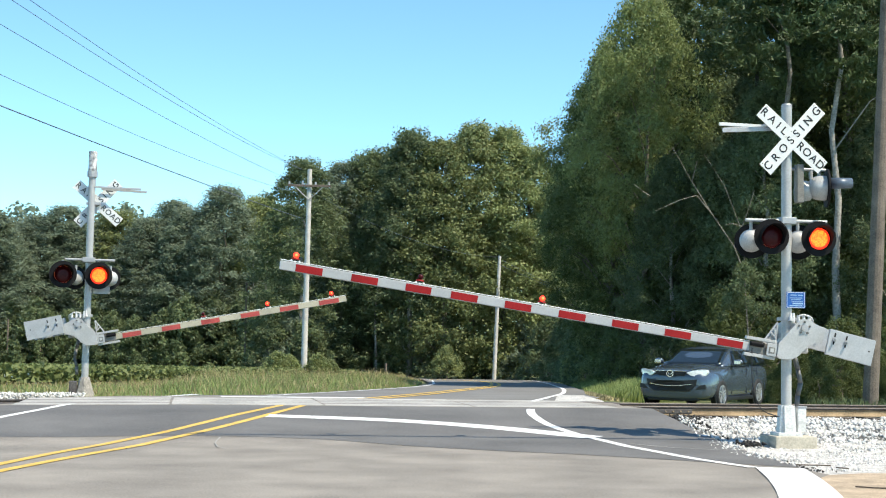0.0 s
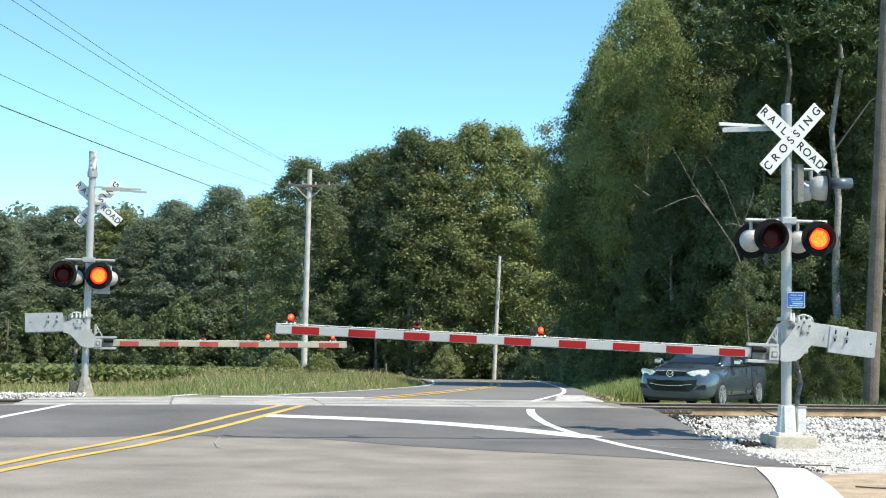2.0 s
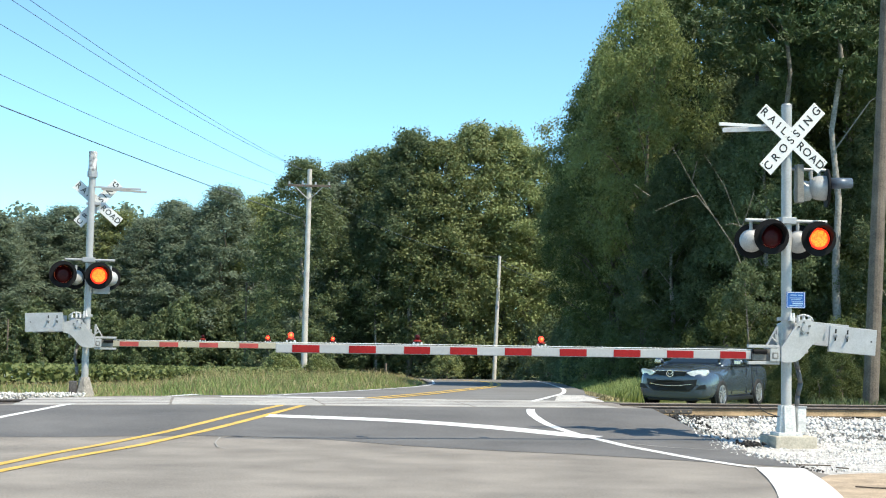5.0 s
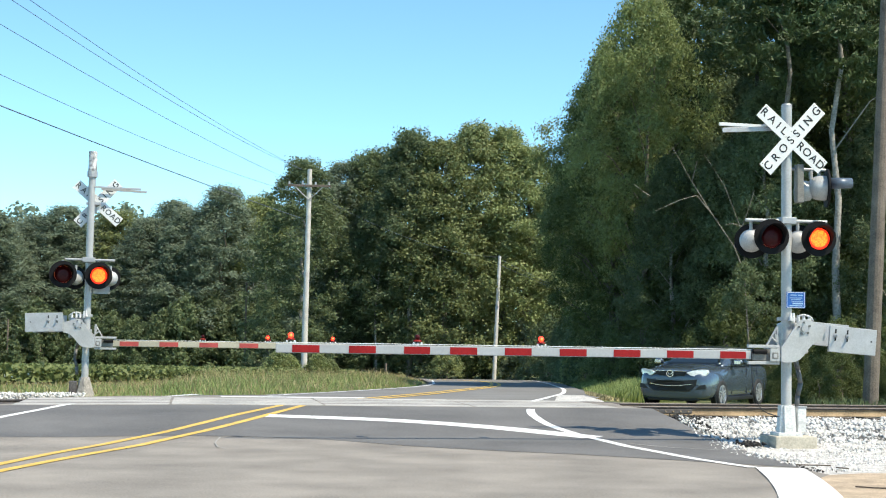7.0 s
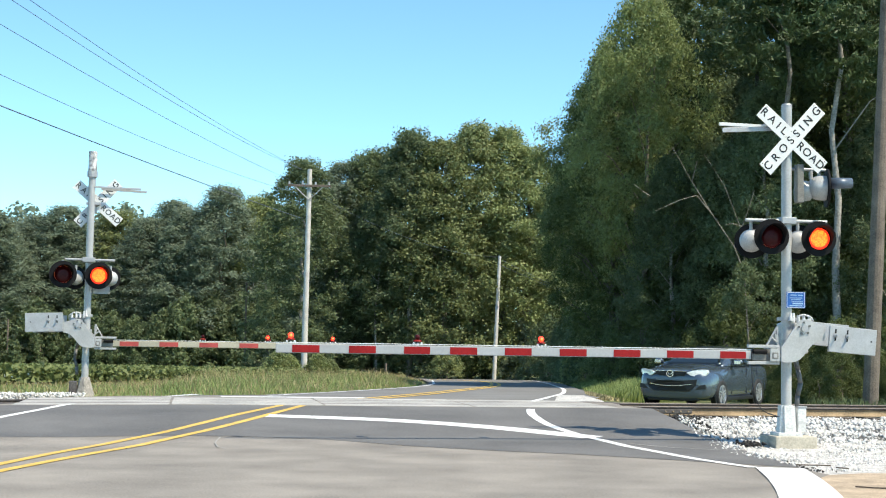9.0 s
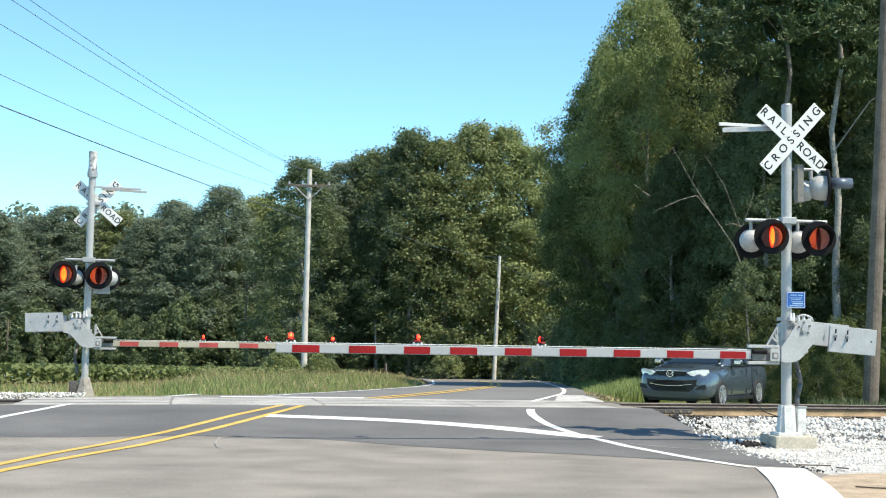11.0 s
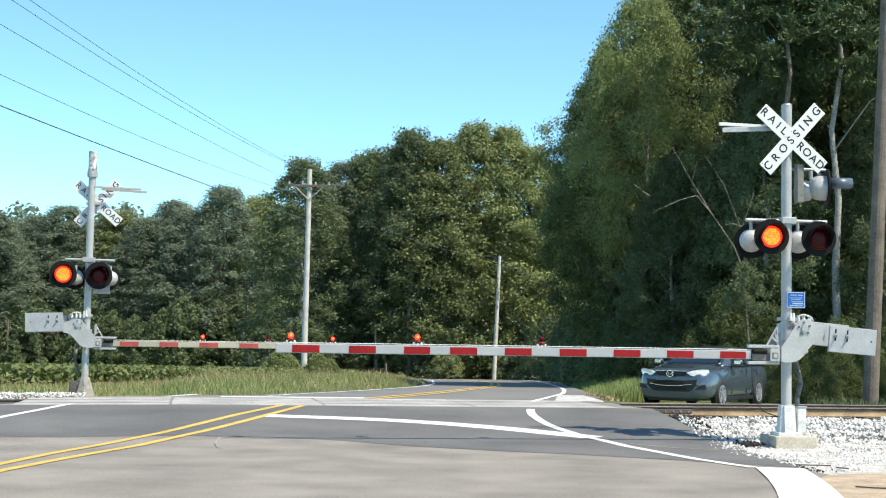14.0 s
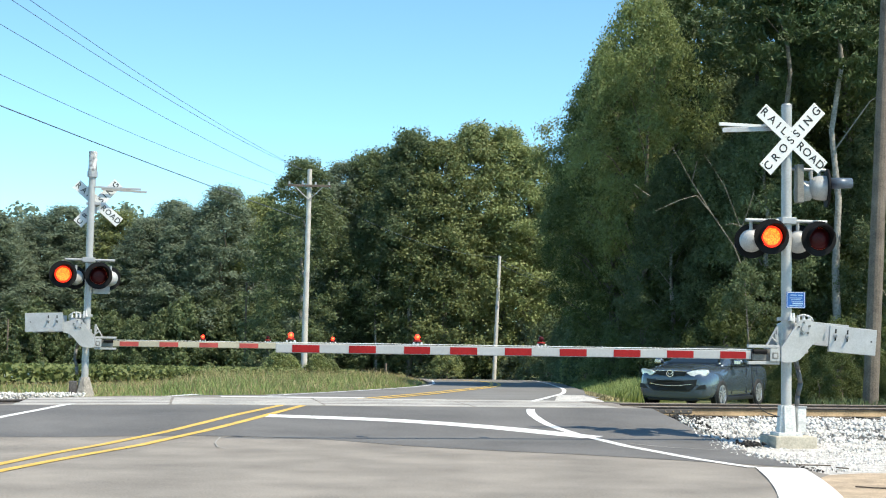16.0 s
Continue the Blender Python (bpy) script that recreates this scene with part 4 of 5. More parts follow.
            wheel.parent, wheel.matrix_basis = car, Matrix.Translation((sx * 0.875, yw, 0.37)) @ Matrix.Rotation(radians(90 * sx), 4, "Z")
            prof = [(0.25, -0.1), (0.33, -0.12), (0.365, -0.1), (0.372, -0.05), (0.372, 0.07), (0.34, 0.1), (0.25, 0.1)]
            part("tyre", spin_profile(bmesh.new(), prof, 36), RUBBER, wheel, "black rubber tyre", smooth=True)
            bm = spin_profile(bmesh.new(), [(0.258, -0.11), (0.24, -0.115), (0.225, -0.07), (0.215, -0.02)], 32)
            for i in range(5):
                m = Matrix.Rotation(2 * math.pi * i / 5, 4, "Y")
                for off in (-0.035, 0.035):
                    box(bm, m @ Vector((off, -0.095, 0.14)), (0.03, 0.03, 0.2), 0.006, m)
            rod(bm, (0, -0.12, 0), (0, -0.06, 0), 0.055, seg=14)
            part("rim", bm, RIM, wheel, "five-spoke alloy rim")
            part("brake_disc", spin_profile(bmesh.new(), [(0.0001, -0.01), (0.24, -0.01), (0.24, 0.02), (0.0001, 0.02)], 24), CAR_BLACK, wheel)
        part("door_handle", box(bmesh.new(), (sx * 0.965, 2.6, 0.98), (0.03, 0.2, 0.03), 0.008), CAR_PAINT, car)
        part("door_handle", box(bmesh.new(), (sx * 0.965, 3.55, 1.0), (0.03, 0.2, 0.03), 0.008), CAR_PAINT, car)
        for ys in (1.75, 2.89, 3.72):
            part("door_gap", box(bmesh.new(), (sx * 0.95, ys, 0.72), (0.02, 0.005, 0.7), 0.001), CAR_BLACK, car)
        part("sill", box(bmesh.new(), (sx * 0.93, 2.4, 0.26), (0.08, 2.0, 0.1), 0.02), CAR_BLACK, car)
    grille = bmesh.new()
    plate(grille, [(-0.4, 0.965), (0.4, 0.965), (0.33, 0.86), (-0.33, 0.86)], -0.06, 0.05, 0.01)
    part("grille", grille, CAR_BLACK, car, "black upper grille")
    part("grille_trim", box(bmesh.new(), (0, -0.05, 0.975), (0.8, 0.04, 0.018), 0.005), CHROME, car)
    for z in (0.885, 0.91, 0.935):
        part("grille_slat", box(bmesh.new(), (0, -0.062, z), (0.66, 0.012, 0.008), 0.002), CAR_BLACK, car)
    low = plate(bmesh.new(), [(-0.66, 0.77), (-0.3, 0.735), (0.3, 0.735), (0.66, 0.77), (0.62, 0.6), (0.46, 0.46), (-0.46, 0.46), (-0.62, 0.6)], -0.07, 0.1, 0.015)
    for v in low.verts:
        v.co.y += 0.22 * abs(v.co.x) ** 2 - 0.02
    part("intake", low, CAR_BLACK, car, "wide black lower air intake")
    bow = [Vector((x, -0.095 + 0.22 * x * x, 0.6 + 0.16 * x * x)) for x in np.linspace(-0.55, 0.55, 13)]
    part("intake_trim", tube(bmesh.new(), bow, 0.013, 6), CHROME, car, "curved chrome bar")
    for z in (0.5, 0.55, 0.67):
        part("intake_slat", tube(bmesh.new(), [p + Vector((0, 0.01, z - 0.6)) for p in bow[2:-2]], 0.007, 5), CAR_BLACK, car)
    badge = spin_profile(bmesh.new(), [(0.072, -0.085), (0.092, -0.085), (0.092, -0.05), (0.072, -0.05), (0.072, -0.085)], 24, Matrix.Translation((0, -0.01, 0.91)))
    for sx in (1, -1):
        rod(badge, (sx * 0.07, -0.075, 0.935), (0, -0.075, 0.88), 0.011, seg=6)
    part("badge", badge, CHROME, car, "round chrome badge")
    for sx in (1, -1):
        crease = tube(bmesh.new(), [Vector((sx * x, y, z)) for x, y, z in ((0.46, 0.12, 1.02), (0.56, 0.5, 1.075), (0.62, 0.95, 1.115), (0.64, 1.35, 1.14))], 0.012, 6)
        part("bonnet_crease", crease, CAR_PAINT, car)
    part("front_lip", box(bmesh.new(), (0, 0.16, 0.25), (1.3, 0.2, 0.08), 0.03), CAR_BLACK, car)
    part("wiper", tube(bmesh.new(), [Vector((-0.5, 1.4, 1.13)), Vector((0.05, 1.42, 1.15))], 0.012, 6), CAR_BLACK, car)
    part("aerial", box(bmesh.new(), (0, 4.1, 1.63), (0.05, 0.14, 0.06), 0.015), CAR_BLACK, car)


# ---- poles and wires ----
def sag(a, b, drop, n=24):
    a, b = Vector(a), Vector(b)
    return [a.lerp(b, i / n) - Vector((0, 0, drop * 4 * (i / n) * (1 - i / n))) for i in range(n + 1)]


def utility_pole(x, y, z0, top, r0, r1, material, label, arm=0.0, arm_z=0.0, lean=0.0):
    p = thing("utility_pole", pose(x, y, z0, 0, lean, 0), label, "utility pole", "utility poles")
    part("pole", rod(bmesh.new(), (0, 0, -0.3), (0, 0, top), r0, r1, 16), material, p)
    if arm:
        part("crossarm", box(bmesh.new(), (0.02, -0.18, arm_z), (arm, 0.1, 0.12), 0.01), POLE_WOOD, p, "weathered wooden crossarm")
        for sx in (-1, 1):
            bm = rod(bmesh.new(), (sx * 0.75, -0.2, arm_z - 0.05), (0, -0.15, arm_z - 0.75), 0.025, seg=8)
            part("brace", bm, GALV, p)
        for i in range(4):
            bx = -arm / 2 + 0.1 + i * (arm - 0.2) / 3
            bm = rod(bmesh.new(), (bx, -0.18, arm_z + 0.06), (bx, -0.18, arm_z + 0.22), 0.06, 0.04, 10)
            part("insulator", bm, GALV, p, "grey insulator")
    return p


def wire(pts, r, label):
    rings = []
    for i, p in enumerate(pts):
        d = (pts[min(i + 1, len(pts) - 1)] - pts[max(i - 1, 0)]).normalized()
        a = d.cross(Vector((0, 0, 1))).normalized()
        b = a.cross(d)
        rings.append([p + a * r * math.cos(k * 1.0472) + b * r * math.sin(k * 1.0472) for k in range(6)])
    ob = part("overhead_wire", loft(bmesh.new(), rings), WIRE)
    return tagged(ob, label, "wire", "overhead wires")


def build_poles():
    utility_pole(-7.27, 78, -0.78, 11.25, 0.17, 0.12, POLE_PALE, "tall bleached utility pole with a crossarm at the field edge", 2.3, 10.35, lean=0.5)
    utility_pole(3.95, 110, -1.46, 9.35, 0.16, 0.12, POLE_PALE, "pale utility pole at the bend of the road", lean=1.9)
    utility_pole(13.1, 45, -0.42, 14.5, 0.24, 0.18, POLE_WOOD, "weathered thick wooden utility pole among the weeds", lean=2.5)
    for a, b, d in (((-7.58, 78, 10.46), (-15.2, 0, 12.65), 1.04), ((-7.64, 78, 10.46), (-15.9, 0, 12.85), 1.22), ((-8.26, 78, 9.91), (-16.0, 0, 11.3), 0.8), ((-8.24, 78, 9.3), (-15.9, 0, 9.5), 0.98)):
        wire(sag(a, b, d), 0.009, "thin overhead wire that runs along the road")
    wire(sag((-7.61, 78, 7.86), (-16.0, 0, 7.7), 0.3), 0.017, "thick black overhead cable that runs along the road")
    for a, b, d in (((4.1, 110, 7.8), (-7.1, 78, 9.3), 0.8), ((4.1, 110, 7.75), (16, 92, 1.5), 0.3), ((4.1, 110, 7.3), (18, 90, 1.0), 0.3)):
        wire(sag(a, b, d), 0.008, "thin overhead wire before the woods")
    for x, y, h in ((-16.0, 120, 7.5), (-39.5, 134, 4.5), (-3.6, 96, 1.1)):
        ob = part("post", rod(bmesh.new(), (0, 0, -0.2), (0, 0, h), 0.09, 0.07, 10), POLE_WOOD, None, "", pose(x, y, land_h(x, y)))
        tagged(ob, "plain weathered wooden post before the woods", "post", "posts")


# ---- trees and plants ----


def leaf_quads(centres, normals, size, rng, aspect=0.6):
    """Small pointed leaves: one diamond each, folded a little along its rib."""
    n = len(centres)
    up = rng.normal(size=(n, 3))
    t = np.cross(normals, up)
    t /= np.linalg.norm(t, axis=1, keepdims=True) + 1e-9
    b = np.cross(normals, t)
    s = size * rng.uniform(0.6, 1.35, (n, 1))
    fold = normals * s * 0.16
    v = np.stack([centres - t * s, centres + b * s * aspect + fold, centres + t * s, centres - b * s * aspect + fold], 1).reshape(-1, 3)
    f = np.arange(4 * n).reshape(n, 4)
    return v, f


def leaf_tips(centres, normals, size, rng, aspect=0.62, droop=0.7):
    """Small leaves that hang: broad at the stalk, pointed at the lower end."""
    n = len(centres)
    t = rng.normal(size=(n, 3)) + np.array([0, 0, -droop])
    t -= normals * np.sum(t * normals, axis=1, keepdims=True)
    t /= np.linalg.norm(t, axis=1, keepdims=True) + 1e-9
    b = np.cross(normals, t)
    s = size * rng.uniform(0.55, 1.4, (n, 1))
    v = np.stack([centres - t * s * 0.6 - b * s * aspect, centres - t * s * 0.6 + b * s * aspect, centres + t * s], 1).reshape(-1, 3)
    return v, np.arange(3 * n).reshape(n, 3)


def clump_leaves(clumps, per, size, rng, flat=0.85, outward=0.75, ragged=0.5):
    """Leaves on the outside of many small clumps, lying in sprays and drooping a little."""
    cs, ns = [], []
    for c, r in clumps:
        k = max(4, int(per * rng.uniform(0.7, 1.3)))
        d = rng.normal(size=(k, 3))
        d /= np.linalg.norm(d, axis=1, keepdims=True)
        rad = r * (0.3 + 0.7 * np.minimum(1.35, np.abs(rng.normal(size=(k, 1)))))
        cs.append(np.asarray(c) + d * rad * np.array([1, 1, flat]))
        nn = d * outward + rng.normal(size=(k, 3)) * ragged + np.array([0, 0, 0.3])
        ns.append(nn / np.linalg.norm(nn, axis=1, keepdims=True))
    cs, ns = np.concatenate(cs), np.concatenate(ns)
    return leaf_tips(cs, ns, size, rng)


def crown_clumps(rng, h, base, rad, n, lean=0.0, shape=0.6, lobes=0.3, wide=1.0):
    """Clumps spread over an uneven crown: lobes stand out, folds lie back, a few clumps fill the inside."""
    out = []
    ox, oy = rng.uniform(0, 50, 2)
    for k in range(n):
        t = rng.uniform(0, 1) ** 0.85
        prof = math.sin(math.pi * (0.14 + 0.84 * t) ** shape) ** 0.65
        a = rng.uniform(0, 2 * math.pi)
        z = base + (h - base) * t
        q = Vector((math.cos(a) * 1.7 + ox, math.sin(a) * 1.7 + oy, z * 0.5))
        fold = noise.noise(q) + 0.5 * noise.noise(q * 2.3)
        deep = rng.uniform(0, 1) ** 4 * 0.45
        r = rad * prof * (0.82 + lobes * fold - deep)
        lift = 0.5 * noise.noise(q * 1.7 + Vector((9, 0, 0)))
        c = (r * math.cos(a) + lean * t, r * math.sin(a), min(h, max(0.2, z + lift)))
        out.append((c, wide * (rng.uniform(0.07, 0.13) * rad + 0.08)))
    return out


def wood_mesh(rng, h, base, rad, r0, clumps, nlimbs, lean=0.0):
    bm = bmesh.new()
    pts = []
    for i in range(9):
        t = i / 8
        pts.append(Vector((lean * t + 0.25 * rng.normal() * t, 0.25 * rng.normal() * t, h * 0.93 * t - 0.3)))
    for i in range(8):
        rod(bm, pts[i], pts[i + 1], r0 * (1 - 0.85 * i / 8), r0 * (1 - 0.85 * (i + 1) / 8), 9, False)
    pick = rng.choice(len(clumps), min(nlimbs, len(clumps)), replace=False)
    for k in pick:
        c = Vector(clumps[k][0])
        zt = max(base * 0.75, c.z - 0.9 * math.hypot(c.x, c.y))
        t = max(0.05, min(0.98, (zt + 0.3) / (h * 0.93)))
        i = min(7, int(t * 8))
        a = pts[i].lerp(pts[i + 1], t * 8 - i)
        mid = a.lerp(c, 0.5) + Vector((0, 0, 0.12 * (c - a).length))
        r = r0 * 0.28 * (1 - 0.6 * t)
        rod(bm, a, mid, r, r * 0.65, 6, False)
        rod(bm, mid, c, r * 0.65, r * 0.2, 6, False)
    return finish(bm, "trunk", True)


def tree_kind(seed, h, base, rad, n, per, size, leaf, bark, r0, nlimbs=26, shape=0.6, lean=0.0, lobes=0.3, wide=1.0, ragged=0.5):
    rng = np.random.default_rng(seed)
    cl = crown_clumps(rng, h, base, rad, n, lean, shape, lobes, wide)
    v, f = clump_leaves(cl, per, size, rng, ragged=ragged)
    crown = raw_mesh("crown", v, f, leaf)
    wood = wood_mesh(rng, h, base, rad, r0, cl, nlimbs, lean)
    wood.materials.append(bark)
    return crown, wood


def pine_kind(seed, h, base, rad, r0, bark=None):
    """A tall pine: bare trunk, tiers of tufts on level boughs."""
    rng = np.random.default_rng(seed)
    cl = []
    z = base
    while z < h:
        t = (z - base) / (h - base)
        reach = rad * (1 - 0.75 * t) * rng.uniform(0.7, 1.15)
        for a in rng.uniform(0, 6.28, 5):
            for k in (0.45, 0.75, 1.0):
                cl.append(((reach * k * math.cos(a) + rng.normal() * 0.25, reach * k * math.sin(a) + rng.normal() * 0.25, z + 0.25 * k + rng.normal() * 0.2), rng.uniform(0.35, 0.6)))
        z += rng.uniform(0.5, 0.9)
    cs, ns = [], []
    for c, r in cl:
        d = rng.normal(size=(110, 3))
        d /= np.linalg.norm(d, axis=1, keepdims=True)
        cs.append(np.asarray(c) + d * r * rng.uniform(0.2, 1.0, (110, 1)) * np.array([1, 1, 0.6]))
        nn = rng.normal(size=(110, 3)) + np.array([0, 0, 0.5])
        ns.append(nn / np.linalg.norm(nn, axis=1, keepdims=True))
    v, f = leaf_tips(np.concatenate(cs), np.concatenate(ns), 0.15, rng, 0.26, -0.3)
    crown = raw_mesh("crown", v, f, NEEDLE)
    wood = wood_mesh(rng, h, base, rad, r0, cl, 6)
    wood.materials.append(bark or BARK)
    return crown, wood


def plant_tree(kind, x, y, turn, sc, label, group, name="tree", sz=None):
    crown, wood = kind
    m = pose(x, y, land_h(x, y), 0, 0, turn) @ Matrix.Diagonal((sc, sc, sz or sc, 1))
    t = thing(name, Matrix(), label, "tree" if name != "shrub" else "shrub", group)
    t.matrix_basis = m
    for nm, me in (("trunk", wood), ("crown", crown)):
        ob = new(nm, me)
        ob.parent = t
    return t


def build_woods():
    A = [tree_kind(11, 17, 2.0, 4.2, 760, 100, 0.072, LEAF_SHADED, BARK, 0.28, lobes=0.4), tree_kind(12, 18, 1.6, 3.8, 760, 100, 0.072, LEAF_SHADED, BARK, 0.25, shape=0.95, lobes=0.4), tree_kind(13, 15, 1.0, 4.0, 740, 100, 0.07, LEAF, BARK_PALE, 0.2, 16, lobes=0.4), tree_kind(14, 17, 5.2, 4.3, 720, 100, 0.07, LEAF_SUNNY, BARK, 0.2, shape=1.05, lobes=0.5)]
    P = [pine_kind(21, 21, 12.2, 3.2, 0.17), pine_kind(22, 20, 10.5, 2.8, 0.16, BARK_PALE)]
    # The first and third kinds take the leaf paled for haze.
    M = [tree_kind(31, 18, 0.8, 4.0, 640, 72, 0.092, LEAF_HAZED, BARK, 0.22, 14, wide=1.15, ragged=0.3), tree_kind(32, 18, 0.6, 3.8, 600, 68, 0.1, LEAF_BRIGHT, BARK, 0.2, 14, 0.7, wide=1.15, lobes=0.28),
         tree_kind(33, 17.5, 1.0, 3.9, 640, 72, 0.092, LEAF_HAZED, BARK_PALE, 0.18, 22, 0.5, wide=1.15, ragged=0.3), tree_kind(34, 18, 0.6, 3.9, 600, 68, 0.1, LEAF, BARK_PALE, 0.18, 14, 0.65, wide=1.1, lobes=0.42)]
    S = [tree_kind(41, 3.0, 0.1, 1.9, 90, 60, 0.085, LEAF_BRIGHT, BARK, 0.06, 8, 0.5), tree_kind(42, 4.2, 0.2, 2.2, 100, 68, 0.095, LEAF, BARK, 0.07, 8, 0.5), tree_kind(43, 3.6, 0.1, 2.1, 100, 66, 0.085, LEAF_HAZED, BARK, 0.06, 8, 0.5), tree_kind(44, 3.4, 0.1, 2.0, 100, 66, 0.085, LEAF, BARK, 0.06, 8, 0.5), tree_kind(45, 4.7, 3.0, 1.1, 60, 65, 0.05, LEAF, BARK, 0.022, 8, 0.5), tree_kind(46, 4.0, 0.1, 2.2, 170, 80, 0.055, LEAF_SHADED, BARK, 0.06, 8, 0.5)]
    rng = np.random.default_rng(5)
    near_lab = "tall broad-leaved tree at the wood's edge, green in full leaf"
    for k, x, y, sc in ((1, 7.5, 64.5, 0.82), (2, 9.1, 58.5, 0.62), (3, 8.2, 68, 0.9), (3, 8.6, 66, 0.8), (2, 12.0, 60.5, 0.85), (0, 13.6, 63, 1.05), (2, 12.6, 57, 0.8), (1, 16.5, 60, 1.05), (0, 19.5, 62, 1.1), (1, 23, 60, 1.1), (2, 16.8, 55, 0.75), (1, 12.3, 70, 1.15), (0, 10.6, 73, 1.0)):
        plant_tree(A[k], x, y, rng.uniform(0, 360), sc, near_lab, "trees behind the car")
    plant_tree(A[3], 8.3, 60.5, 120, 0.76, "tall yellow-green tree at the wood's edge, leaves toned as sunlit", "trees behind the car", sz=0.95)
    for k, x, y, sc in ((0, 12.55, 53.5, 1.0), (1, 14.5, 54, 1.1), (0, 17.6, 57, 1.05), (0, 10.6, 67, 1.0), (1, 19, 68, 1.1)):
        plant_tree(P[k], x, y, rng.uniform(0, 360), sc, "tall pine with a bare trunk among broad-leaved trees", "pines behind the car", "pine_tree")
    tops = [(-10.8, 17.2), (-8.6, 17.6), (-6.2, 18.6), (-4.0, 18.9), (-2.0, 19.6), (0.3, 18.6), (2.8, 20.0), (5.2, 19.8), (7.4, 18.2), (9.6, 17.0), (12.0, 17)]
    mid_lab = "broad-leaved tree in the wood at the bend of the road"
    for i, (x, h) in enumerate(tops):
        # Kind 1 paints sunlit crowns by brighter leaves, kind 3 the shaded stretch by darker.
        k = (3, 0, 3, 3, 3, 1, 1, 1, 1, 1, 3)[i]
        plant_tree(M[k], x + rng.normal() * 0.4, 118 + rng.uniform(-3, 3) - (2.5 if k == 1 else 0), rng.uniform(0, 360), 1.25, mid_lab, "trees at the bend", sz=h / 18.2)
    for k, x, y, sc, sz in ((1, 10.8, 92, 0.7, 0.6), (1, 14.0, 106, 1.0, 0.8)):
        plant_tree(M[k], x, y, rng.uniform(0, 360), sc, "broad-leaved tree that leans over the road's edge", "trees at the bend", sz=sz)
    plant_tree(P[1], -2.5, 119.5, 30, 1.0, "pointed conifer that rises above the wood at the bend", "trees at the bend", "pine_tree", sz=0.96)
    far_lab = "broad-leaved tree in the far wood behind the crop field"
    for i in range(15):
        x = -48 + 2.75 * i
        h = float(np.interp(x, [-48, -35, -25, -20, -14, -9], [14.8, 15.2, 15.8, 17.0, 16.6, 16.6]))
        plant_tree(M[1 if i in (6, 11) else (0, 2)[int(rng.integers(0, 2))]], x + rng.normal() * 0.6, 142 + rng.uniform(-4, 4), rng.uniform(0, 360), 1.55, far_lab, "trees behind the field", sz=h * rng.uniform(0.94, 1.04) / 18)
    sh = "leafy green shrub at the wood's edge"
    plant_tree(S[4], 10.6, 51.4, 40, 1.0, "young bright green tree behind the waiting car", "trees behind the car", "tree")
    for x, y, sc in ((-8.6, 76.5, 0.5), (-7.9, 77.2, 0.45), (-6.5, 77.4, 0.48), (-5.9, 78.5, 0.4), (0.4, 107.5, 0.8)):
        plant_tree(S[0], x, y, rng.uniform(0, 360), sc, "low leafy shrub in the grass by the pole", "shrubs", "shrub")
    for x, y, k, sc in ((12.0, 52, 1, 0.8), (13.6, 50, 0, 0.7), (15.2, 49, 0, 0.8), (16.5, 51, 1, 0.9), (10.8, 55, 1, 1.0), (8.4, 59, 1, 1.1), (7.0, 64, 0, 1.0), (13.9, 47.5, 0, 0.45), (14.9, 46.5, 0, 0.5), (18, 52, 1, 1.2), (12.4, 56, 1, 1.2), (15, 56, 1, 1.3), (7.6, 71, 3, 1.0), (7.9, 78, 3, 1.0), (8.5, 86, 3, 1.2), (8.2, 95, 3, 1.2), (7.5, 104, 3, 1.3), (10.9, 46.9, 1, 0.32), (11.9, 46.3, 1, 0.36), (12.7, 46.8, 1, 0.4), (10.6, 48.6, 1, 0.45), (11.6, 48.2, 1, 0.42), (14.2, 46.0, 3, 0.35)):
        # Near shrubs take the leaf darkened for shade.
        plant_tree(S[5 if y < 60 else k], x, y, rng.uniform(0, 360), sc, sh, "shrubs", "shrub")
    for i in range(18):
        x = -13 + 1.5 * i
        # Shaded stretch: shrubs stand further back and keep the darker leaf tone.
        shade = -9.2 < x < -1.8
        plant_tree(S[3 if shade else 2 + int(rng.integers(0, 2))], x, 112.5 + rng.uniform(-1.5, 1.5) + (6 if shade else 2 if abs(x) < 6 else 0), rng.uniform(0, 360), rng.uniform(0.9, 1.5), sh, "shrubs", "shrub")
    for i in range(16):
        plant_tree(S[3], -47 + 2.4 * i, 136 + rng.uniform(-2, 2), rng.uniform(0, 360), rng.uniform(1.2, 2.0), sh, "shrubs", "shrub")
    bm = bmesh.new()
    stem = [Vector(p) for p in ((0, 0, -0.2), (-0.08, 0.05, 1.9), (-0.25, 0.1, 4.5), (-0.61, 0.05, 5.4), (-1.38, 0, 6.5), (-2.12, 0.1, 7.7), (-2.82, 0, 8.9))]
    limbs = [stem, [stem[2], Vector((-0.3, -0.2, 5.1)), Vector((-0.49, -0.3, 6.15)), Vector((-1.04, -0.3, 7.55)), Vector((-1.73, -0.2, 8.65))],
             [stem[4], Vector((-1.98, -0.1, 7.2)), Vector((-2.62, -0.2, 7.0)), Vector((-3.48, -0.2, 6.6))], [Vector((-3.63, -0.2, 7.13)), Vector((-3.9, -0.2, 7.3)), Vector((-4.23, -0.2, 7.55))],
             [Vector((-0.41, -0.3, 6.1)), Vector((-0.75, -0.3, 6.2)), Vector((-1.01, -0.3, 6.14))], [stem[5], Vector((-2.0, -0.3, 8.4))], [stem[3], Vector((-0.2, -0.2, 6.6)), Vector((0.05, -0.2, 7.4))]]
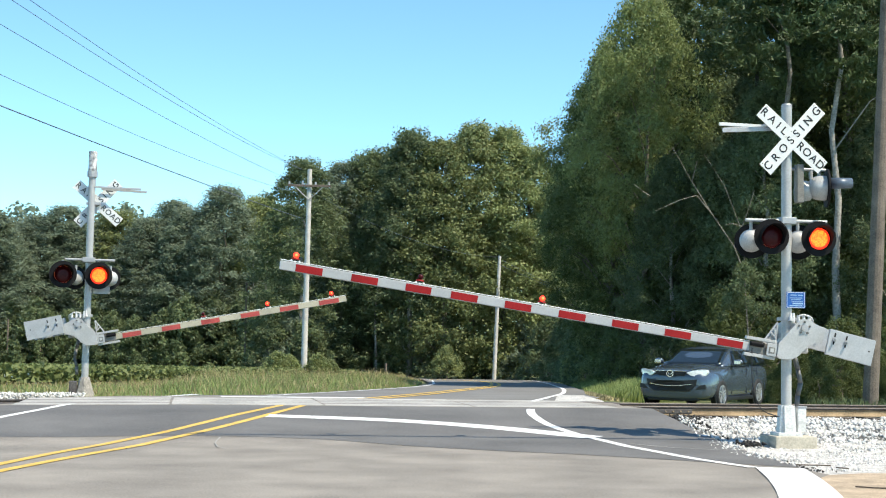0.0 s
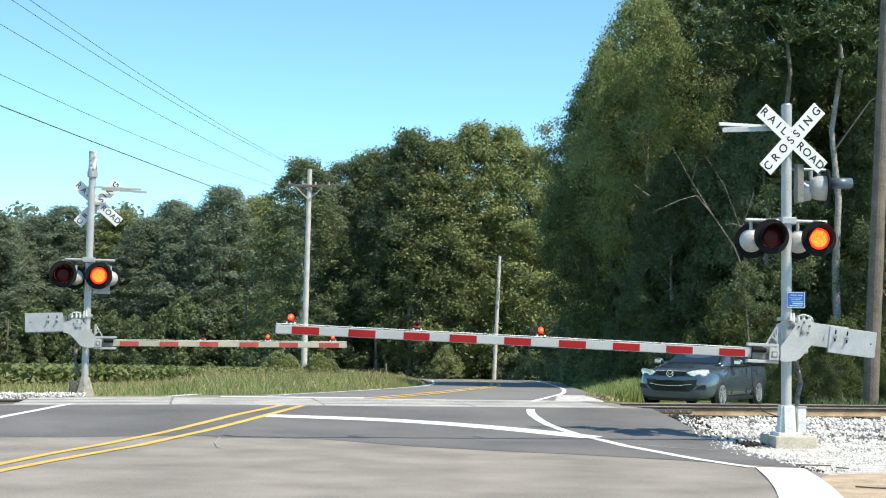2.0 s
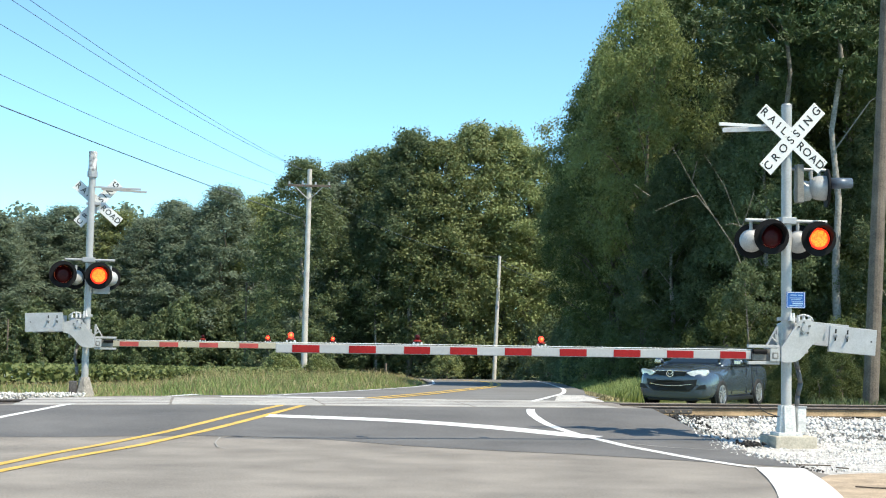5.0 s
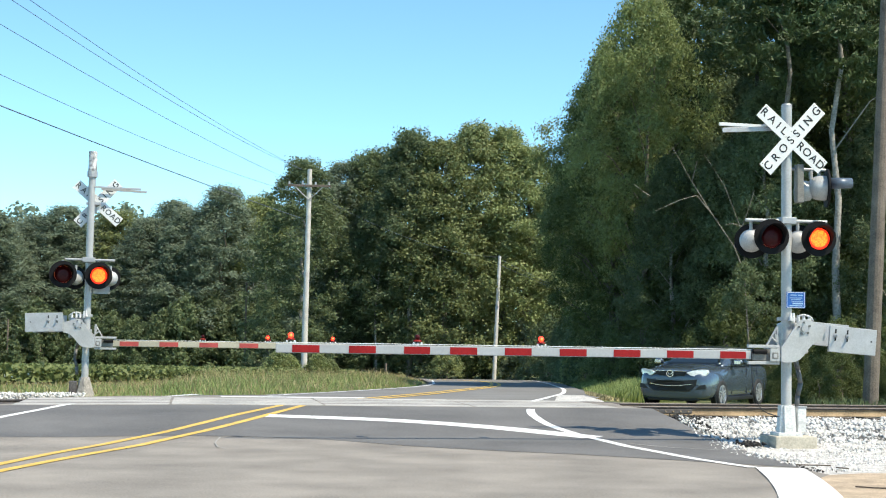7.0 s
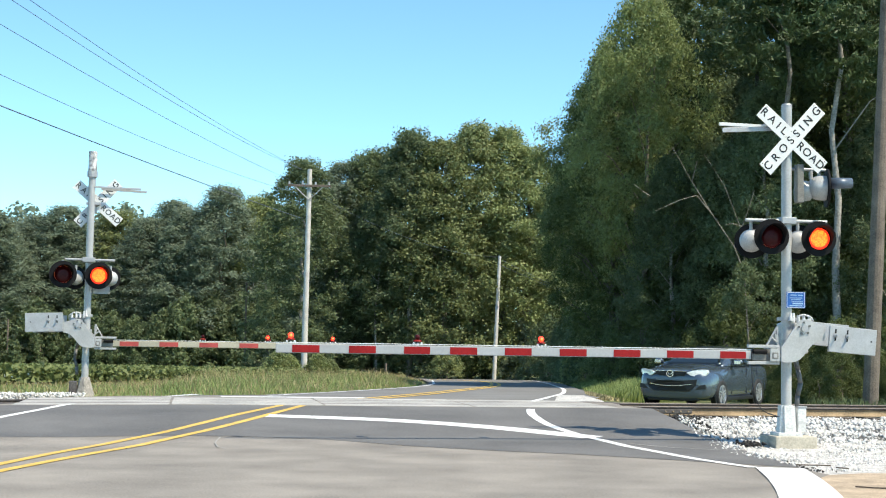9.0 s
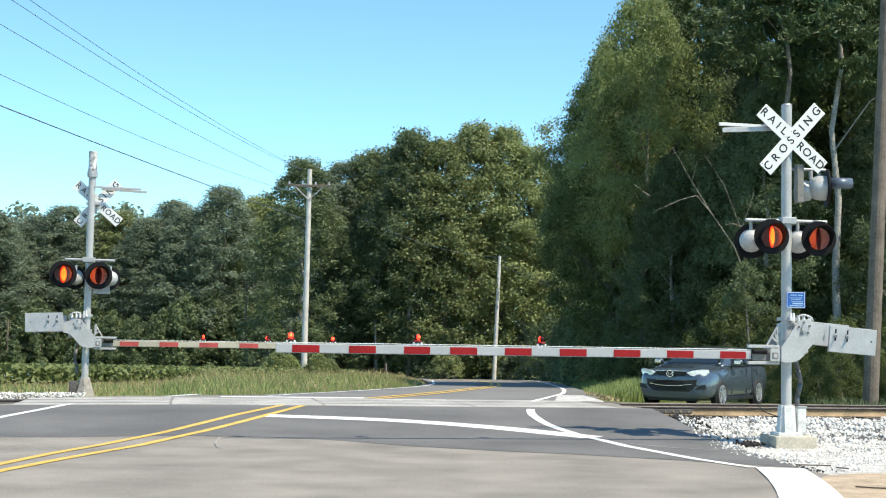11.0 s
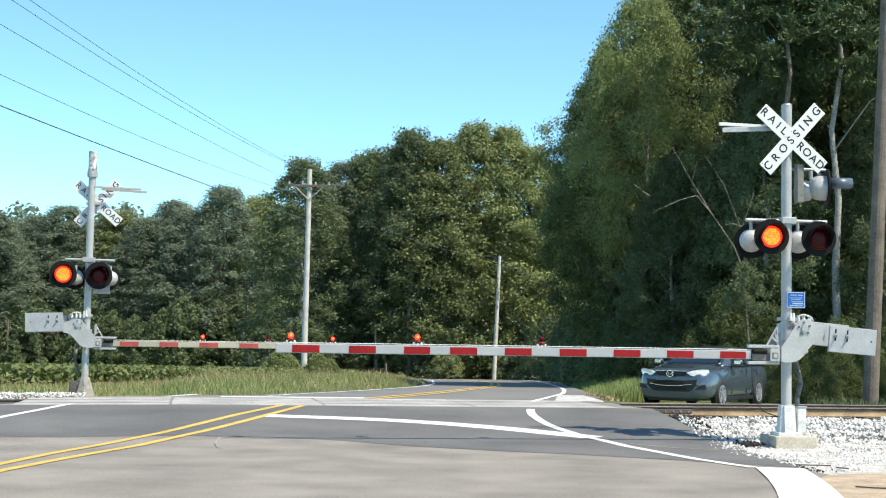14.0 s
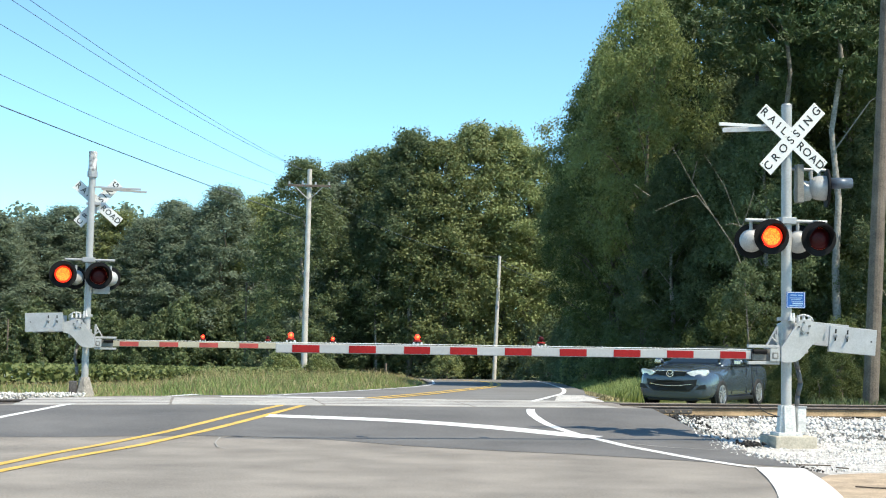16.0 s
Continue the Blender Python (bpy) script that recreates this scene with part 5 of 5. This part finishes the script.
    for j, limb in enumerate(limbs):
        for i in range(len(limb) - 1):
            a = (0.034 if j == 0 else 0.017) * (1 - 0.8 * i / (len(limb) - 1))
            rod(bm, limb[i], limb[i + 1], a, a * 0.75, 7)
    ob = part("dead_tree", bm, BARK, None, "", pose(10.95, 52.0, land_h(10.95, 52.0)))
    tagged(ob, "leafless pale dead sapling with forked limbs", "tree")
    for x, y, h, lean in ((-5.15, 114.2, 10.6, 0.3), (3.52, 114.4, 10.2, -0.5), (-16.5, 135, 11.4, 0.4), (-17.2, 135.2, 10.6, -0.4)):
        bm = bmesh.new()
        pts = [Vector((lean * t * t + 0.12 * math.sin(7 * t + x), 0, h * t - 0.2)) for t in (0, 0.25, 0.5, 0.75, 1.0)]
        for i in range(4):
            rod(bm, pts[i], pts[i + 1], 0.11 - 0.022 * i, 0.088 - 0.022 * i, 8)
        for t, dx in ((0.6, 0.9), (0.72, -0.8), (0.85, 0.6)):
            a = Vector((lean * t * t, 0, h * t - 0.2))
            rod(bm, a, a + Vector((dx, -0.2, 0.8)), 0.035, 0.012, 6)
        ob = part("bare_tree", bm, BARK_PALE, None, "", pose(x, y, land_h(x, y)))
        tagged(ob, "slim pale bare trunk before the dark wood", "tree", "bare trunks")
    # depth of the woods
    n = 85000
    x = rng.uniform(-58, 36, n)
    y = rng.uniform(146, 156, n)
    z = -1.7 + (15.0 + 1.6 * np.sin(x * 0.9) * np.sin(x * 0.37 + 1) + 0.8 * np.sin(x * 2.3)) * rng.uniform(0, 1, n) ** 0.9
    nn = rng.normal(size=(n, 3))
    nn /= np.linalg.norm(nn, axis=1, keepdims=True)
    v, f = leaf_quads(np.stack([x, y, z], 1), nn, 0.3, rng)
    n = 42000
    cx = rng.uniform(13, 40, n)
    c2 = np.stack([cx, rng.uniform(75, 82, n), -0.9 + np.interp(cx, [9.5, 13, 18, 22], [11, 15, 19, 22]) * rng.uniform(0, 1, n)], 1)
    nn = rng.normal(size=(n, 3))
    nn /= np.linalg.norm(nn, axis=1, keepdims=True)
    v2, f2 = leaf_quads(c2, nn, 0.32, rng)
    ob = new("far_woods", raw_mesh("far_woods", np.concatenate([v, v2]), np.concatenate([f, f2 + len(v)]), LEAF_HAZED))
    tagged(ob, "dense haze-pale green depth of the woods", "woods", kind="stuff")


def blades(name, pts, hts, material, label, rng, width=0.012):
    n = len(pts)
    a = rng.uniform(0, 6.28, n)
    side = np.stack([np.cos(a), np.sin(a), np.zeros(n)], 1)
    lean = rng.normal(size=(n, 3)) * 0.28
    lean[:, 2] = 0
    h = hts[:, None]
    w = width * rng.uniform(0.7, 1.6, (n, 1))
    mid = pts + lean * h * 0.35 + np.array([0, 0, 0.55]) * h
    tip = pts + lean * h + np.array([0, 0, 1.0]) * h
    v = np.stack([pts - side * w, pts + side * w, mid + side * w * 0.8, mid - side * w * 0.8, tip + side * w * 0.1, tip - side * w * 0.1], 1).reshape(-1, 3)
    i = np.arange(n)[:, None] * 6
    f = np.concatenate([i + np.array([0, 1, 2, 3]), i + np.array([3, 2, 4, 5])], 0)
    ob = new(name, raw_mesh(name, v, f, material))
    return tagged(ob, label, "grass", kind="stuff")


def heights(xy):
    return np.array([land_h(x, y) for x, y in xy])


def field_edge(y):
    return np.interp(y, [34, 44, 60, 78, 84, 100], [-13.5, -13.2, -10.6, -6.6, -5.6, -6])


def road_left(y):
    return np.interp(y, [30, 31.8, 36.2, 41.7, 49.7, 58, 66, 78, 90, 100], [-6.4, -4.1, -3.3, -2.6, -1.7, -1.1, -0.85, -0.9, -1.2, -1.5])


def build_grass():
    rng = np.random.default_rng(9)
    # verge between the road and the field
    n = 72000
    y = 31.4 + 65 * rng.uniform(0, 1, n) ** 1.4
    lo, hi = field_edge(y) - 1.5 - np.clip(40 - y, 0, 6), road_left(y) - 0.1
    t = rng.uniform(0, 1, n)
    x = hi + (lo - hi) * t
    h = 0.12 + 0.42 * np.clip((hi - x) / 2.2, 0, 1) * rng.uniform(0.5, 1.3, n)
    patch = np.array([noise.noise(Vector((a * 0.35, b * 0.35, 2))) for a, b in zip(x, y)])
    h *= (1 + 0.45 * patch) * np.interp(x / y, [-0.26, -0.19, -0.16], [0.4, 0.5, 1.0]) * np.interp(y, [40, 52, 60], [0.6, 0.55, 0.8])
    keep = h > 0.06
    pts = np.stack([x, y, heights(zip(x, y)) - 0.03], 1)[keep]
    blades("verge_grass", pts, h[keep], GRASS, "tall pale green grass between road and crop field", rng, 0.012)
    pick = rng.choice(len(pts), 9000, replace=False)
    blades("dry_stalks", pts[pick], h[keep][pick] * 1.3 + 0.08, STRAW, "dry tan stalks among the verge grass", rng, 0.007)
    # right verge by the car
    n = 17000
    y = rng.uniform(43, 72, n)
    lo = np.interp(y, [30, 41.7, 49.7, 58, 66, 72], [3.5, 4.2, 4.9, 5.4, 5.8, 6.1])
    x = lo + 0.2 + rng.uniform(0, 1, n) ** 1.2 * np.interp(y, [43, 46, 49, 56, 72], [0.8, 1.0, 3.0, 4.5, 4.0])
    h = (0.1 + 0.5 * np.clip((x - lo) / 1.6, 0, 1)) * rng.uniform(0.5, 1.25, n)
    pts = np.stack([x, y, heights(zip(x, y)) - 0.03], 1)
    f, s = Vector((-math.sin(radians(24)), -math.cos(radians(24)))), Vector((math.cos(radians(24)), -math.sin(radians(24))))
    rel = pts[:, :2] - np.array([7.75, 44.0])
    inside = (np.abs(rel @ np.array(f)) < 3.2) & (np.abs(rel @ np.array(s)) < 1.4)
    blades("verge_grass", pts[~inside], h[~inside], GRASS, "tall yellow-green grass beside the waiting car", rng, 0.016)
    n = 2600
    y = rng.uniform(36, 43, n)
    x = np.interp(y, [36, 39, 43], [3.65, 3.85, 4.3]) + np.abs(rng.normal(size=n)) * 0.3
    pts = np.stack([x, y, heights(zip(x, y)) - 0.01], 1)
    blades("dry_stalks", pts, rng.uniform(0.04, 0.16, n), STRAW, "flattened dry straw along the road's edge", rng, 0.01)
    # weeds at the foot of the wood
    n = 16000
    y = rng.uniform(44, 56, n)
    x = np.interp(y, [44, 48, 51, 56], [11.5, 11.0, 8.3, 7.8]) + rng.uniform(0, 12, n)
    h = rng.uniform(0.08, 0.34, n)
    pts = np.stack([x, y, heights(zip(x, y)) - 0.03], 1)
    rel = pts[:, :2] - np.array([7.75, 44.0])
    inside = (np.abs(rel @ np.array(f)) < 3.2) & (np.abs(rel @ np.array(s)) < 1.5)
    blades("weeds", pts[~inside], h[~inside], LEAF, "rank green weeds at the foot of the wood", rng, 0.022)


def build_crop():
    """A field of knee-high broad-leaved plants in rows."""
    rng = np.random.default_rng(17)
    cs, ns = [], []
    for row in range(90):
        off = row * 1.0
        y0 = 43 + off * 0.9
        n = int(np.interp(row, [0, 25, 90], [4600, 2500, 550]))
        xx = rng.uniform(-46 - row * 0.2, float(field_edge(y0)) - 0.1, n)
        xx = np.where(rng.uniform(0, 1, n) < 0.75, float(field_edge(y0)) - (float(field_edge(y0)) + 26 + row * 0.15) * rng.uniform(0, 1, n), xx)
        yy = y0 + rng.normal(size=n) * 0.17
        zz = heights(zip(xx, yy)) + rng.uniform(0.05, 1, n) ** 0.6 * (0.64 + 0.16 * np.array([noise.noise(Vector((a * 0.9, b * 0.9, 1))) for a, b in zip(xx, yy)]))
        cs.append(np.stack([xx, yy, zz], 1))
    cs = np.concatenate(cs)
    nn = rng.normal(size=cs.shape) * 0.6 + np.array([0, -0.2, 0.7])
    nn /= np.linalg.norm(nn, axis=1, keepdims=True)
    v, f = leaf_tips(cs, nn, 0.105, rng, 0.75, 0.2)
    ob = new("crop_field", raw_mesh("crop_field", v, f, CROP))
    tagged(ob, "field of knee-high green crop plants in rows", "crop", kind="stuff")
    # a few pale blooms at the field edge
    n = 160
    yy = rng.uniform(43, 50, n)
    xx = field_edge(yy) - rng.uniform(0, 6, n)
    c = np.stack([xx, yy, heights(zip(xx, yy)) + rng.uniform(0.05, 0.5, n)], 1)
    nn = rng.normal(size=c.shape)
    nn /= np.linalg.norm(nn, axis=1, keepdims=True)
    v, f = leaf_quads(c, nn, 0.05, rng, 1.0)
    ob = new("blooms", raw_mesh("blooms", v, f, BOARD))
    tagged(ob, "small white blooms among the crop plants", "flowers", kind="stuff")



def stones(name, pts, sizes, material, label, rng):
    """Crushed stones: sharp uneven lumps, each of its own shape."""
    bm = bmesh.new()
    bmesh.ops.create_icosphere(bm, subdivisions=1, radius=1.0)
    bm.verts.ensure_lookup_table()
    base = np.array([v.co[:] for v in bm.verts])
    faces = np.array([[v.index for v in f.verts] for f in bm.faces])
    bm.free()
    k, n = len(base), len(pts)
    stretch = rng.uniform(0.55, 1.25, (n, 1, 3))
    jit = 1 + rng.uniform(-0.42, 0.42, (n, k, 1))
    a = rng.uniform(0, 6.28, n)
    v = base[None] * jit * stretch * sizes[:, None, None]
    ca, sa = np.cos(a)[:, None], np.sin(a)[:, None]
    x, y = v[..., 0] * ca - v[..., 1] * sa, v[..., 0] * sa + v[..., 1] * ca
    v = np.stack([x, y, v[..., 2]], -1) + pts[:, None, :]
    f = faces[None] + (np.arange(n) * k)[:, None, None]
    ob = new(name, raw_mesh(name, v.reshape(-1, 3), f.reshape(-1, 3), material))
    return tagged(ob, label, "gravel", kind="stuff")


def apron_edge(y):
    return np.interp(y, [16, 17.1, 18.5, 19.4, 20.8, 22.7, 25, 26.3, 28.6], [4.5, 4.3, 3.9, 3.8, 3.8, 3.88, 4.06, 4.25, 4.0])


def build_stones():
    rng = np.random.default_rng(23)
    n = 19000
    d = rng.uniform(16.4, 26.8, n)
    x = rng.uniform(3.4, 10.5, n)
    y = (d - ACROSS.x * x) / ACROSS.y
    size = np.where(d > 21.0 + 0.5 * np.sin(x * 1.7), rng.uniform(0.012, 0.04, n), rng.uniform(0.01, 0.024, n))
    size *= np.interp(x - 0.16 * y, [0.6, 1.3], [0.75, 1.0])
    keep = (x > apron_edge(y) + rng.uniform(-0.06, 0.25, n)) & ~((d > 25.6) & (x < 4.6)) & ~((d > 20.6) & (x > 5.2) & (rng.uniform(0, 1, n) < 0.42)) & ~((np.abs(x - 5.0) < 0.42) & (np.abs(y - 21.35) < 0.4))
    x, y, size, d = x[keep], y[keep], size[keep], d[keep]
    z = np.array([max(land_h(a, b), road_h(a, b) - 0.015 if a < 4.2 else -9) for a, b in zip(x, y)]) + 0.012 + size * 0.25 + 0.03 * np.array([noise.noise(Vector((a * 1.3, b * 1.3, 5))) for a, b in zip(x, y)])
    stones("ballast_stones", np.stack([x, y, z], 1), size, STONE, "white crushed ballast stones beside the rails", rng)
    n = 7000
    s, d = rng.uniform(-13, -2.2, n), rng.uniform(29.6, 31.4, n)
    x, y = ALONG.x * s + ACROSS.x * d, ALONG.y * s + ACROSS.y * d
    keep = x < -7.0 + rng.normal(size=n) * 0.5
    x, y = x[keep], y[keep]
    size = rng.uniform(0.012, 0.032, len(x))
    z = np.array([road_h(a, b) for a, b in zip(x, y)]) - 0.06 + rng.uniform(0, 0.11, len(x))
    stones("ballast_stones", np.stack([x, y, z], 1), size, STONE, "heap of white ballast stones beside the far rail", rng)


def build_crumbs():
    """Broken asphalt along the ragged edge of the apron."""
    rng = np.random.default_rng(29)
    n = 1500
    y = rng.uniform(17.2, 26.2, n)
    x = apron_edge(y) + rng.normal(size=n) * 0.14 + 0.1
    size = np.where(y > 19.5, rng.uniform(0.008, 0.024, n), rng.uniform(0.006, 0.016, n))
    z = np.array([max(land_h(a, b), road_h(a, b) - 0.05) for a, b in zip(x, y)]) + 0.01
    stones("asphalt_crumbs", np.stack([x, y, z], 1), size, TAR, "dark broken asphalt along the apron's edge", rng)
    n = 110
    x, y = 4.5 + rng.normal(size=n) * 0.11, 21.3 + rng.normal(size=n) * 0.12
    keep = x < 4.66
    x, y = x[keep], y[keep]
    z = np.array([max(land_h(a, b), road_h(a, b) - 0.05) for a, b in zip(x, y)]) + rng.uniform(0.01, 0.05, len(x))
    stones("asphalt_crumbs", np.stack([x, y, z], 1), rng.uniform(0.01, 0.035, len(x)), TAR, "dark broken lumps heaped beside the concrete foundation", rng)
    for pts in ([(4.19, 17.42), (4.4, 17.4), (4.59, 17.36)], [(4.58, 17.1), (4.7, 17.0)], [(4.16, 14.8), (4.3, 14.7), (4.45, 14.66)]):
        line = [Vector((a, b, max(land_h(a, b), road_h(a, b)) + 0.02)) for a, b in pts]
        tagged(part("stick", tube(bmesh.new(), line, 0.008, 6), TIE), "dark stick-like strip lying on the gravel", "stick", "sticks")
    stripe("chalk_mark", [(-3.03, 20.4), (-2.98, 19.6), (-2.86, 19.0), (-2.7, 18.7)], 0.015, 0.012, CHALK, "thin curved pale scratch on the road")
    stripe("chalk_mark", [(2.65, 20.6), (3.2, 20.1), (3.75, 19.8)], 0.03, 0.012, CHALK, "thin pale scratch on the road")


# ---- build ----
build_ground()
build_roads()
build_track()
near_signal()
far_signal()
NEAR_GATE, FAR_GATE = build_gates()
build_car()
build_poles()
build_woods()
build_grass()
build_crop()
build_stones()
build_crumbs()


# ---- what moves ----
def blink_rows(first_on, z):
    """The lens turns half round at each change of the flasher, in place of switching."""
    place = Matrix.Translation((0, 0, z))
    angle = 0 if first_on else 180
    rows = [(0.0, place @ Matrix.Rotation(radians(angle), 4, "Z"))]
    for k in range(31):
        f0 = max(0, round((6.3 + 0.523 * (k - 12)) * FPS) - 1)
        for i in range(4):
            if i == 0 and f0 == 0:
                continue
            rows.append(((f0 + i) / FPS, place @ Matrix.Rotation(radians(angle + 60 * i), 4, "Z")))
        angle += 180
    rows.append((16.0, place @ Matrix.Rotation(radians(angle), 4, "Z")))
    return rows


def motions():
    near = [(0.0, 8.55), (0.5, 6.6), (1.0, 4.95), (1.5, 3.35), (2.0, 1.95), (2.5, 0.75), (2.8, 0.0), (3.0, -0.12), (3.3, 0.05), (3.6, 0.0), (16.0, 0.0)]
    walk(NEAR_GATE, [(t, NEAR_PIVOT @ pose(0, 0, 0, 0, a, 0)) for t, a in near])
    far = [(0.0, 10.5), (0.5, 7.8), (1.0, 5.0), (1.5, 2.5), (2.0, 0.4), (2.2, 0.0), (16.0, 0.0)]
    walk(FAR_GATE, [(t, FAR_PIVOT @ pose(0, 0, 0, 0, -a, 0)) for t, a in far])
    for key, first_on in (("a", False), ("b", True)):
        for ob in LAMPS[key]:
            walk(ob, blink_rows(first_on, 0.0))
        for ob, z in BULBS[key]:
            walk(ob, blink_rows(first_on, z))


motions()
